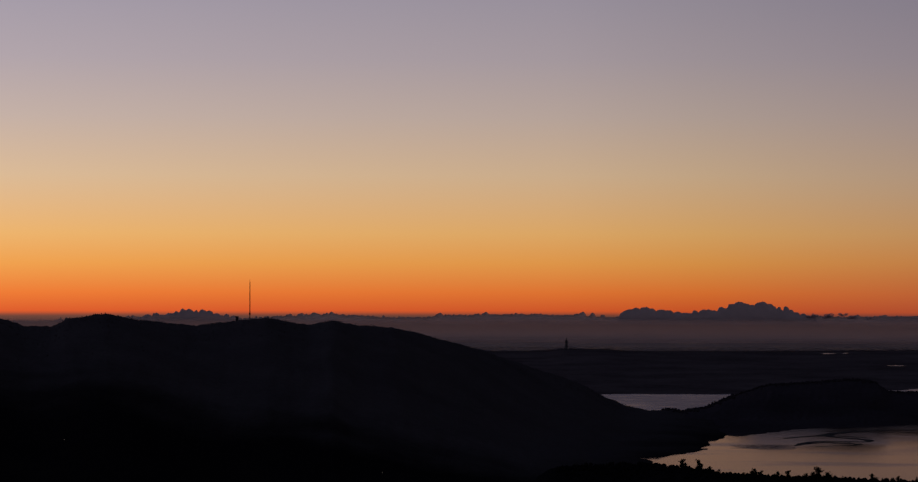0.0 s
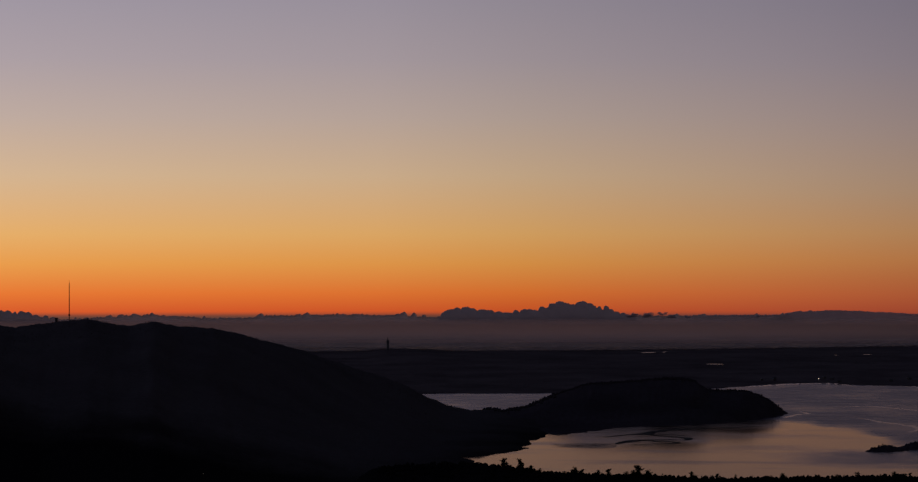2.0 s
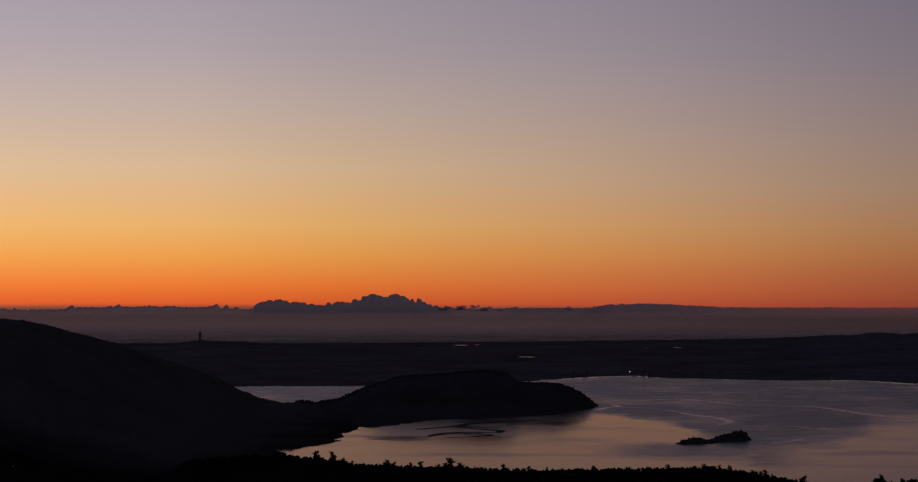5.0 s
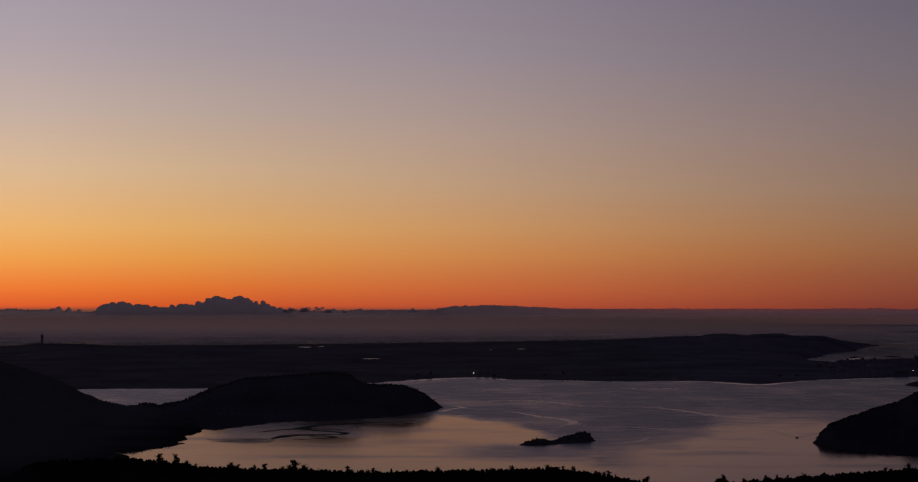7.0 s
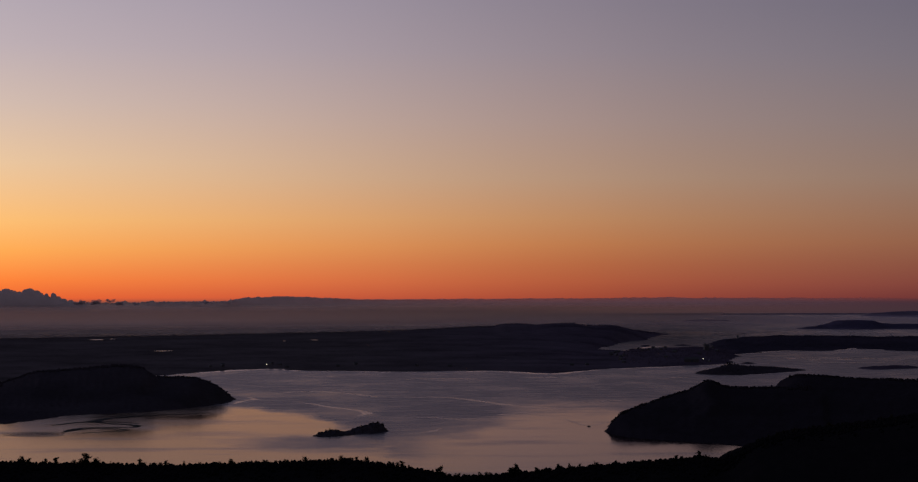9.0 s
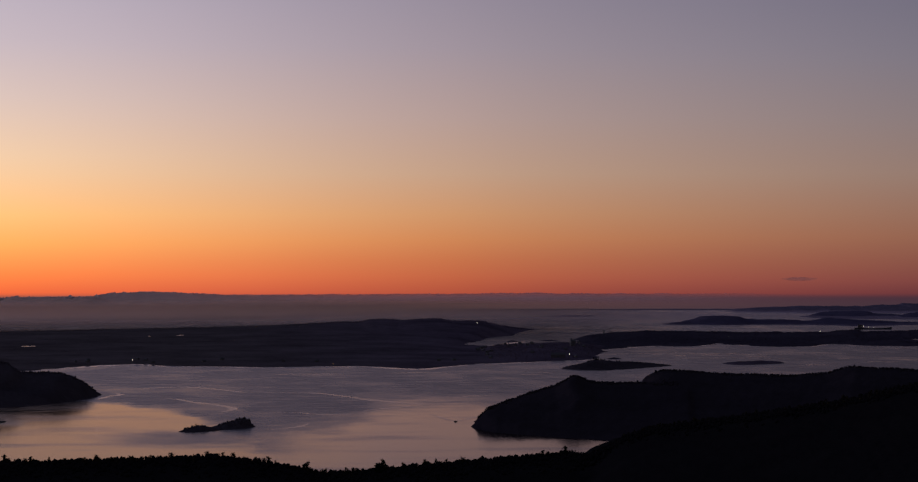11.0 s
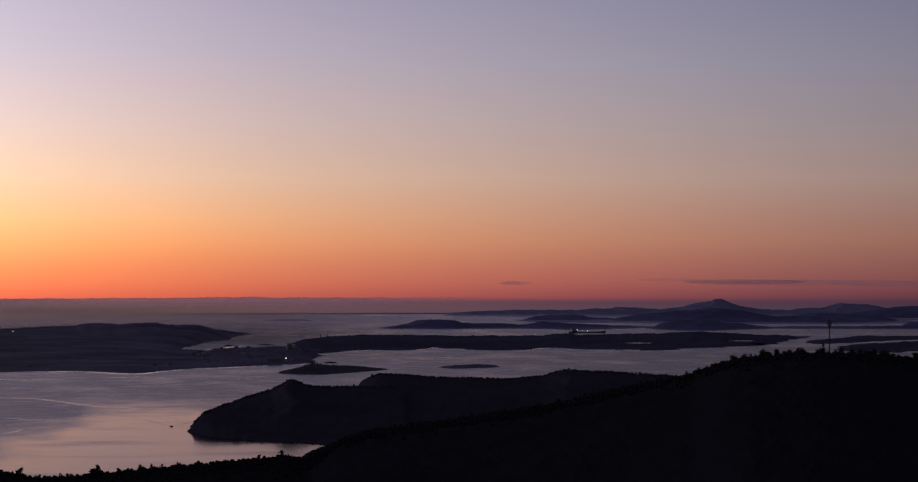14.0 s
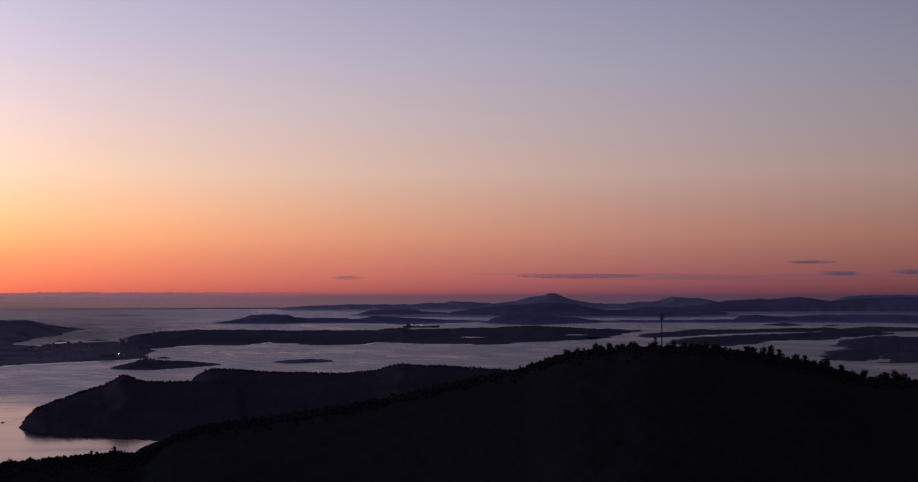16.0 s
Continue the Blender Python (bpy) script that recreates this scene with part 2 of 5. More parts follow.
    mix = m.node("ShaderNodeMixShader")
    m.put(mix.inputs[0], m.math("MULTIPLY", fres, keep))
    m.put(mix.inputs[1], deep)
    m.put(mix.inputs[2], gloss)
    out = mix.outputs[0]
    if thin < 1:
        film = m.node("ShaderNodeMixShader")
        film.inputs[0].default_value = thin
        m.put(film.inputs[1], m.node("ShaderNodeBsdfTransparent").outputs[0])
        m.put(film.inputs[2], out)
        out = film.outputs[0]
    m.put(m.t.nodes["Material Output"].inputs[0], out)
    return m.m


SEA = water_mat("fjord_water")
SLICK = water_mat("calm_slick", True, 0.6, 0.82)
POND = water_mat("pond_water", True)
DARK_FILM = water_mat("dark_water_film", True, 0.4, 0.3)
SHALLOW = water_mat("glassy_shore_water", True, 0.8, 0.92)


def plain(name, col, rough=0.6, metal=0.0, glow=0.0):
    m = Mat(name)
    n = m.noise(2.0, 4)
    m.base(m.ramp(n, (0.3, tuple(c * 0.75 for c in col)), (0.7, col)), rough, metal, 0.3)
    if glow:
        m.put(m.b.inputs["Emission Color"], (*col, 1))
        m.put(m.b.inputs["Emission Strength"], glow)
    return m.m


STEEL = plain("dull_painted_steel", (0.028, 0.027, 0.03), 0.85)
WALL = plain("weathered_render", (0.1, 0.09, 0.092), 0.9)
ROOF = plain("slate_roof", (0.08, 0.08, 0.09), 0.7)
HULL = plain("dark_hull_paint", (0.05, 0.055, 0.07), 0.4)
CONCRETE = plain("grey_concrete", (0.15, 0.145, 0.15), 0.9)
LAMP = plain("warm_lamp", (1.0, 0.86, 0.68), 0.5, 0, 1.6)
PALE_SPOT_GLOW = plain("pale_spot_glow", (1.0, 0.8, 0.62), 0.5, 0, 0.05)
LAMP_RED = plain("amber_lamp", (1.0, 0.45, 0.2), 0.5, 0, 0.5)


# ---- geometry helpers ----
def polar(az, d):
    a = radians(az)
    return (d * math.sin(a), d * math.cos(a))


def link(name, bm, mat, parent=None, label="", smooth=False):
    me = bpy.data.meshes.new(name)
    bm.to_mesh(me)
    bm.free()
    me.materials.append(mat)
    if smooth:
        me.polygons.foreach_set("use_smooth", [True] * len(me.polygons))
    ob = new(name, me)
    if parent is not None:
        ob.parent = parent
    if label:
        ob["label"] = label
    return ob


part = link


def raw(name, verts, faces, mat, smooth=True):
    me = bpy.data.meshes.new(name)
    me.from_pydata(verts, [], faces)
    me.materials.append(mat)
    if smooth:
        me.polygons.foreach_set("use_smooth", [True] * len(me.polygons))
    return new(name, me)


def empty(name, x, y, z, turn=0.0):
    ob = new(name)
    ob.empty_display_size = 0.5
    ob.matrix_world = pose(x, y, z, 0, 0, turn)
    return ob


def box(bm, x, y, z, sx, sy, sz, bevel=0.0):
    """A box centred at x, y with its foot at z."""
    r = bmesh.ops.create_cube(bm, size=1, matrix=Matrix.Translation((x, y, z + sz / 2)) @ Matrix.Diagonal((sx, sy, sz, 1)))
    if bevel:
        edges = {e for v in r["verts"] for e in v.link_edges}
        bmesh.ops.bevel(bm, geom=list(edges), offset=bevel, segments=2, affect="EDGES")


def rod(bm, a, b, r0, r1, n=8):
    a, b = Vector(a), Vector(b)
    m = Matrix.Translation((a + b) / 2) @ (b - a).to_track_quat("Z", "Y").to_matrix().to_4x4()
    bmesh.ops.create_cone(bm, cap_ends=True, segments=n, radius1=r0, radius2=r1, depth=(b - a).length, matrix=m)


def closed_curve(pts, n=6):
    """Smooth closed line through plan points."""
    p = np.array(pts, float)
    a, b, c, d = np.roll(p, 1, 0), p, np.roll(p, -1, 0), np.roll(p, -2, 0)
    out = []
    for t in np.linspace(0, 1, n, endpoint=False):
        out.append(0.5 * (2 * b + (c - a) * t + (2 * a - 5 * b + 4 * c - d) * t * t + (3 * b - a - 3 * c + d) * t ** 3))
    return np.stack(out, 1).reshape(-1, 2)


def shore_distance(q, poly):
    """Signed distance of points q to the closed line, positive on land."""
    best = np.full(len(q), 1e18)
    inside = np.zeros(len(q), bool)
    for a, b in zip(poly, np.roll(poly, -1, 0)):
        ab, aq = b - a, q - a
        t = np.clip((aq @ ab) / max(ab @ ab, 1e-9), 0, 1)
        best = np.minimum(best, ((aq - t[:, None] * ab) ** 2).sum(1))
        cross = (a[1] > q[:, 1]) != (b[1] > q[:, 1])
        inside ^= cross & (q[:, 0] < (b[0] - a[0]) * (q[:, 1] - a[1]) / (b[1] - a[1] + 1e-12) + a[0])
    return np.where(inside, 1, -1) * np.sqrt(best)


def lumps(q, size, seed, octaves=4):
    """Cheap smooth noise of plan points, about -1 to 1."""
    rng = np.random.RandomState(seed)
    out, amp = np.zeros(len(q)), 1.0
    for o in range(octaves):
        for k in range(5):
            a, ph = rng.uniform(0, 2 * math.pi, 2)
            w = 2 * math.pi / size * rng.uniform(0.7, 1.4)
            u = q[:, 0] * math.cos(a) + q[:, 1] * math.sin(a)
            w2 = q[:, 1] * math.cos(a) - q[:, 0] * math.sin(a)
            out += amp / 5 * 1.6 * np.sin(w * u + ph + 1.3 * np.sin(w * 0.7 * w2 + ph * 2))
        size, amp = size / 2.3, amp * 0.5
    return out


class Land:
    """A piece of land: a shoreline in plan, crests (polylines with heights) and a low base."""

    def __init__(self, name, shore, crests, base, rim, rough, seed, mat, canopy=0.0, knoll=None, edge=14.0, ragged=0.0):
        self.name, self.mat, self.seed = name, mat, seed
        self.line = closed_curve([polar(*p) for p in shore])
        self.crests, self.knoll = [(np.array(pts, float), near, far) for pts, near, far in crests], knoll
        self.edge, self.ragged = edge, ragged
        self.base, self.rim, self.rough, self.canopy = base, rim, rough, canopy

    def height(self, q):
        q = np.asarray(q, float)
        sd = shore_distance(q, self.line) + lumps(q, self.rim * 3 + 8, self.seed) * self.rim * 0.35
        if self.ragged:
            sd = sd + self.ragged * lumps(q, 75, self.seed + 13, 3)
        up = np.clip(sd, 0, None)
        taper = 1 - np.exp(-up / self.rim)
        z = np.full(len(q), float(self.base)) * (1 + 0.35 * lumps(q, 160, self.seed + 3))
        dist, az = np.hypot(q[:, 0], q[:, 1]), np.degrees(np.arctan2(q[:, 0], q[:, 1]))
        wander = lumps(q, 130, self.seed + 7, 2)
        for pts, near, far in self.crests:
            off = dist - np.interp(az, pts[:, 0], pts[:, 1])
            w = np.where(off < 0, near, far)
            look_az = az + 0.3 * wander * np.clip(np.abs(off) / w, 0, 1.5)
            past = np.radians(np.clip(pts[0, 0] - az, 0, None) + np.clip(az - pts[-1, 0], 0, None)) * dist
            z = np.maximum(z, np.interp(look_az, pts[:, 0], pts[:, 2]) * np.exp(-(off / w) ** 2 - (past / self.edge) ** 2))
        if self.knoll:
            z = np.maximum(z, self.knoll[0] * np.exp(-(dist / self.knoll[1]) ** 2))
        z = z * taper + taper * (self.rough * lumps(q, 45, self.seed + 5) + self.canopy * lumps(q, 7, self.seed + 9, 2))
        return np.where(sd > 0, np.maximum(z, 0.05) + 0.15, np.maximum(-3.0, sd * 0.2))

    def mesh(self, azs, ds, label, category, group=""):
        A, R = np.meshgrid(np.radians(azs), ds)
        q = np.stack([(R * np.sin(A)).ravel(), (R * np.cos(A)).ravel()], 1)
        z = self.height(q)
        n, k = len(azs), len(ds)
        idx = np.arange(n * k).reshape(k, n)
        quads = np.stack([idx[:-1, :-1], idx[:-1, 1:], idx[1:, 1:], idx[1:, :-1]], -1).reshape(-1, 4)
        keep = z[quads].max(1) > -2.0
        quads = quads[keep]
        used, inv = np.unique(quads, return_inverse=True)
        ob = raw(self.name, np.column_stack([q, z])[used].tolist(), inv.reshape(-1, 4).tolist(), self.mat)
        return tagged(ob, label, category, group, "structure")


def az_of(land, step, pad=0.1):
    a = np.degrees(np.arctan2(land.line[:, 0], land.line[:, 1]))
    return np.arange(a.min() - pad, a.max() + pad + step, step)


def d_of(land, n, pad=15):
    d = np.hypot(land.line[:, 0], land.line[:, 1])
    return np.linspace(d.min() - pad, d.max() + pad, n)


# ---- the sea ----
bm = bmesh.new()
rings = [60 + 4840 * (i / 48) ** 1.3 for i in range(49)]
ring = [[bm.verts.new((r * math.sin(k * math.pi / 180), r * math.cos(k * math.pi / 180), 0)) for k in range(360)] for r in rings]
for r0, r1 in zip(ring[:-1], ring[1:]):
    for k in range(360):
        bm.faces.new((r0[k - 1], r1[k - 1], r1[k], r0[k])).normal_flip()
bm.faces.new(ring[0])
bm.normal_update()
for f in bm.faces:
    if f.normal.z < 0:
        f.normal_flip()
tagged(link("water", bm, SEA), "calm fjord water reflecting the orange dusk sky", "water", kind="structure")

# ---- near shore: the hill under the stand, the wooded ridges and the mast hill ----
MAIN = Land(
    "mainland",
    [(-40, 2500), (-25, 2500), (-18, 2400), (-12, 2330), (-9.5, 2180), (-8.3, 2080), (-7.6, 2045), (-7.0, 2030), (-6.4, 2015), (-5.9, 1960), (-5.6, 1850),
     (-5.75, 1745), (-6.0, 1685), (-6.5, 1576), (-7.3, 1535), (-6.9, 1475), (-5.5, 1380), (-2, 1350), (1, 1350), (3.4, 1270), (5.5, 1310),
     (8.2, 1370), (9.2, 1440), (11, 1420), (14, 1400), (20, 1380), (28, 1400), (60, 1500), (120, 1200), (180, 1200), (-120, 1300), (-70, 1900)],
    [
        # the mast hill and its long shoulder down to the isthmus
        ([(-24, 1600, 74), (-19.94, 1650, 71.2), (-19.43, 1650, 66.4), (-18.92, 1650, 66.8), (-18.64, 1650, 71.2), (-17.9, 1650, 74.0), (-17.33, 1650, 71.2),
          (-16.18, 1680, 66.4), (-15.55, 1700, 68.6), (-14.69, 1700, 71.0), (-14.22, 1700, 68.0), (-13.88, 1700, 66.6), (-13.42, 1700, 69.4),
          (-12.95, 1730, 65.4), (-12.26, 1750, 64.4), (-11.57, 1780, 58.5), (-10.75, 1820, 51), (-10.18, 1850, 43.8), (-9.6, 1890, 36.6),
          (-8.44, 1950, 20.8), (-8.09, 1970, 13.5), (-7.75, 1985, 7.0), (-7.3, 1995, 3.2), (-6.9, 2000, 1.6)], 330, 120),
        # tree ridge along the bay
        ([(-9, 1230, 15), (-7.4, 1230, 16), (-6.7, 1220, 16.2), (-5.9, 1200, 14.8), (-4.15, 1200, 13.2), (-2.4, 1200, 12.0), (-0.1, 1200, 12.8),
          (0.6, 1200, 13.4), (1.2, 1200, 14.0), (1.7, 1200, 13.2), (2.2, 1200, 11.4), (2.8, 1200, 9.2), (3.4, 1190, 7.0), (4.0, 1190, 7.4), (4.56, 1190, 8.6), (5.4, 1190, 10.4), (6.5, 1200, 11.8),
          (8.25, 1220, 13.4), (8.6, 1220, 11.4), (8.95, 1240, 14.0)], 110, 70),
        # the wooded hill with the second mast
        ([(8.75, 1250, 10), (8.95, 1250, 13.5), (9.38, 1250, 18.8), (9.95, 1250, 22.4), (11.68, 1220, 28.8), (13.99, 1180, 39.4), (15.73, 1150, 49.0),
          (16.31, 1140, 51.6), (17.0, 1120, 57.4), (17.47, 1110, 59.4), (18.62, 1100, 61.4), (19.77, 1100, 61.2), (20.92, 1100, 58.4),
          (22.06, 1100, 54.6), (22.97, 1100, 49.6), (23.97, 1100, 48.6), (28, 1100, 40)], 260, 150),
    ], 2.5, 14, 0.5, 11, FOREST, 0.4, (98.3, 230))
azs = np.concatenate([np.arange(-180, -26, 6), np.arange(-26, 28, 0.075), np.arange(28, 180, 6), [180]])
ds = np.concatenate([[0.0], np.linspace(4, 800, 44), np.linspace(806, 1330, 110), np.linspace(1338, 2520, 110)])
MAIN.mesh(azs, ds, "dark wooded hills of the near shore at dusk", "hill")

# ---- peninsula, headland, islands ----
PEN = Land("peninsula",
           [(-1.02, 1995), (-1.85, 1912), (-3.0, 1857), (-4.16, 1833), (-5.43, 1750), (-5.9, 1800), (-6.8, 1940), (-7.0, 2015), (-6.2, 2050), (-5.0, 2160),
            (-3.0, 2200), (-1.6, 2130), (-1.1, 2060)],
           [([(-7.05, 2005, 0.9), (-6.92, 2000, 3.4), (-6.82, 2000, 3.8), (-6.7, 2000, 3.2), (-6.54, 1990, 1.9), (-6.42, 1985, 3.4), (-6.25, 1980, 4.2), (-6.05, 1985, 5.6), (-5.85, 1990, 8.6), (-5.55, 2000, 12.3), (-5.09, 2000, 17.9), (-4.8, 2000, 20.7), (-4.16, 2000, 22.1), (-3.6, 2000, 23.9), (-3.27, 2000, 24.6), (-2.95, 2000, 23.7), (-2.76, 2000, 22.5), (-2.55, 2000, 16.9), (-2.3, 2000, 16.3), (-1.76, 2000, 16.0), (-1.5, 2005, 12.8), (-1.3, 2005, 10.4), (-1.15, 2005, 7.2), (-1.06, 2005, 4.2)], 80, 110)],
           0.8, 5, 0.3, 21, WOODS, 0.35)
PEN.mesh(az_of(PEN, 0.04), d_of(PEN, 110), "dark wooded peninsula reaching into the fjord", "peninsula")

HEAD = Land("headland",
            [(6.36, 1640), (6.6, 1600), (7.0, 1579), (8.1, 1543), (9.0, 1519), (10, 1480), (12, 1450), (16, 1450), (19, 1500), (19, 2050), (14, 2080),
             (10.5, 2060), (9.6, 2020), (8.6, 1950), (7.4, 1850), (6.6, 1730)],
            [([(6.4, 1650, 4.6), (6.47, 1656, 7.6), (6.58, 1668, 9.0), (6.96, 1720, 9.6), (7.65, 1780, 13.0), (8.0, 1800, 15.4), (8.2, 1800, 18.4), (8.33, 1800, 21.4), (8.45, 1800, 21.2), (8.62, 1800, 18.6), (8.8, 1800, 17.2),
               (9.16, 1800, 16.8), (9.85, 1810, 16.4), (10.6, 1800, 15)], 165, 80),
             ([(9.72, 1900, 13.5), (9.8, 1900, 16.2), (9.92, 1900, 19.0), (10.08, 1900, 20.3), (10.2, 1900, 20.6), (11.58, 1900, 18), (12.74, 1900, 17.4), (13.31, 1900, 19), (13.77, 1900, 23.4),
               (14.46, 1900, 22.2), (15.61, 1900, 20), (18, 1900, 14)], 210, 60)],
            2.5, 5, 0.3, 31, HEADWOOD, 0.35, None, 6.0)
HEAD.mesh(az_of(HEAD, 0.045), d_of(HEAD, 120), "dark wooded headland with a steep rocky tip", "headland")

FAR = Land("far_shore_land",
           [(-24, 2600), (-16, 2330), (-8, 2325), (-5.5, 2335), (-3, 2400), (-1.75, 2482), (-1.0, 2540), (-0.2, 2560), (0.3, 2520), (1.87, 2488), (2.65, 2480), (3.78, 2497), (4.32, 2486),
            (5.15, 2440), (5.56, 2454), (6.23, 2522), (7.22, 2568), (8.1, 2610), (8.68, 2650), (8.86, 2760), (8.9, 2900), (9.0, 3010), (8.75, 3080), (8.4, 3020), (7.9, 2985), (7.3, 2975), (6.2, 3025), (6.5, 3200),
            (6.75, 3310), (7.15, 3390), (7.3, 3520), (7.55, 3630), (7.1, 3680), (6, 3720), (3, 3700), (0.5, 3560), (-2, 3480), (-10, 3470), (-20, 3450)],
           [([(-22, 3300, 7), (-10.2, 3300, 5.6), (-9.2, 3300, 6.4), (-8.9, 3300, 8.6), (-8.1, 3300, 8.4), (-7.6, 3300, 6.4), (-5, 3300, 6.6), (-2, 3300, 8.6),
              (0.7, 3350, 10), (3.0, 3400, 12), (4.6, 3400, 10), (6.0, 3400, 6), (7.2, 3450, 1)], 620, 130),
             ([(2.5, 3450, 10), (3.6, 3450, 13.4), (4.1, 3450, 13.8), (4.3, 3450, 16.6), (4.75, 3450, 17.0), (4.95, 3450, 15.2), (5.3, 3450, 17.4), (5.75, 3450, 17.2), (6.0, 3460, 14.6), (6.45, 3470, 14.8), (6.9, 3500, 9.0), (7.1, 3540, 5.6), (7.4, 3600, 2.0)], 260, 130),
             ([(6.9, 2850, 6.0), (7.6, 2850, 7.4), (8.2, 2850, 8.6), (8.6, 2870, 8.2), (8.9, 2900, 6.4)], 170, 90)],
           1.2, 12, 0.35, 41, HEATH, 0.03)
FAR.mesh(az_of(FAR, 0.05), d_of(FAR, 150), "low dark heath land along the far shore", "land")


def island(shore, crest, near, far, label, mat=HEATH, rim=5, rough=0.3, seed=1, step=0.04, rows=50, base=0.6, canopy=0.2, name="island", extra=()):
    land = Land(name, shore, [(crest, near, far), *extra], base, rim, rough * 1.5, seed, mat, canopy, None, 10.0, 0.0 if rows < 44 or shore[0][1] < 2550 else 8.0)
    land.mesh(az_of(land, step), d_of(land, rows), label, "island", "islands in the fjord")
    return land


ISLET = island([(0.57, 1604), (0.9, 1596), (1.3, 1612), (1.7, 1622), (2.05, 1642), (1.9, 1662), (1.4, 1650), (0.9, 1628)],
               [(0.57, 1606, 0.3), (0.7, 1608, 1.5), (0.9, 1612, 2.6), (1.05, 1616, 1.8), (1.15, 1620, 0.3), (1.25, 1625, 0.3), (1.42, 1632, 1.8), (1.7, 1640, 3.4), (1.84, 1642, 4.6), (1.97, 1644, 4.2), (2.03, 1645, 1.2)], 14, 14,
               "small wooded islet in two humps", WOODS, 1.5, 0.2, 51, 0.012, 50, 0.3, 0.35)
NEAR_ISLE = island([(8.11, 2430), (8.6, 2405), (9.04, 2403), (9.9, 2460), (10.25, 2512), (9.4, 2550), (8.5, 2530)],
                   [(8.2, 2440, 0.6), (8.52, 2460, 3.2), (8.81, 2470, 6.2), (9.27, 2480, 3.8), (9.8, 2490, 1.6), (10.2, 2510, 0.4)], 50, 40,
                   "low dark wooded island off the town", WOODS, 4, 0.3, 52, 0.02, 50, 0.4, 0.3)
island([(11.3, 2552), (11.6, 2515), (12.1, 2535), (12.48, 2556), (12.3, 2590), (11.8, 2580)],
                [(11.4, 2550, 0.7), (11.8, 2550, 1.4), (12.1, 2556, 2.2), (12.4, 2560, 1.4)], 25, 25, "flat bare skerry", HEATH, 3, 0.2, 53, 0.02, 30, 0.3, 0.2)
STRIP = island([(8.5, 2990), (8.95, 2900), (9.78, 3008), (10.7, 2992), (11.17, 3095), (12.09, 3000), (13.07, 3009), (13.24, 3080), (13.76, 3080), (13.94, 3024), (15.04, 3018), (15.15, 2985), (15.73, 3000), (16.14, 3055), (17.23, 3131), (17.81, 3215), (18.1, 3330), (18.5, 3485), (17.6, 3540), (16.3, 3640), (13, 3500), (9.5, 3480), (8.6, 3300)],
    [(8.6, 3200, 3.4), (9.09, 3250, 5.9), (9.78, 3250, 8.2), (11.5, 3280, 6.2), (12.38, 3280, 5.6), (13.3, 3280, 5.6), (13.53, 3280, 7.9), (13.88, 3280, 9.0), (14, 3280, 6.7), (14.81, 3280, 6.7), (14.92, 3280, 7.9), (15.73, 3280, 9.0), (16.31, 3290, 11.0), (16.89, 3300, 9.1), (17.47, 3350, 5.9), (18.04, 3420, 2.2), (18.5, 3480, 0.5)],
    150, 110, "long low wooded island", ROCK, 5, 0.45, 54, 0.04, 100, 0.7, 0.3)
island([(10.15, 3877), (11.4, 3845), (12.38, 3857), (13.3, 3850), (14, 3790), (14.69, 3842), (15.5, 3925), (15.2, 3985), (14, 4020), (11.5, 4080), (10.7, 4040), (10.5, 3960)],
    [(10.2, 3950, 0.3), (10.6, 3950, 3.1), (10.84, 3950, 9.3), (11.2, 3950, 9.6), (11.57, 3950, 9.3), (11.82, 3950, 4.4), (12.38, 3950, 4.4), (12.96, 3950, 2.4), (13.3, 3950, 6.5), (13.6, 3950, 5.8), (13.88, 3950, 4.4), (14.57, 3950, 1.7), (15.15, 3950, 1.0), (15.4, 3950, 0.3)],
    80, 60, "flat-topped rocky island far out", HAZE_BLUE_ROCK, 6, 0.4, 55, 0.04, 50, 0.4, 0.2)
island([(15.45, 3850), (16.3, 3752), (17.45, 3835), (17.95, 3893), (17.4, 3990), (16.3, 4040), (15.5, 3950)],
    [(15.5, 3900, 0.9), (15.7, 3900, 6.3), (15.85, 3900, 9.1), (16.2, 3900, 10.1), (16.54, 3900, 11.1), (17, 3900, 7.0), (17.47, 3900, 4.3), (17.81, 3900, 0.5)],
    70, 60, "dark humped island before the mountain", HAZE_BLUE_ROCK, 6, 0.4, 56, 0.04, 40, 0.5, 0.2)
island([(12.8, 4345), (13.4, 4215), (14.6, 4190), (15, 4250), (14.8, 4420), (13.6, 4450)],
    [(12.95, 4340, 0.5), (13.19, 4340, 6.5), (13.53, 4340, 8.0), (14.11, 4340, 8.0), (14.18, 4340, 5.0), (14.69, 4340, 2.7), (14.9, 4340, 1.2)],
    60, 60, "grey outer island under the haze", HAZE_BLUE_ROCK, 8, 0.3, 57, 0.04, 40, 0.3, 0.15)
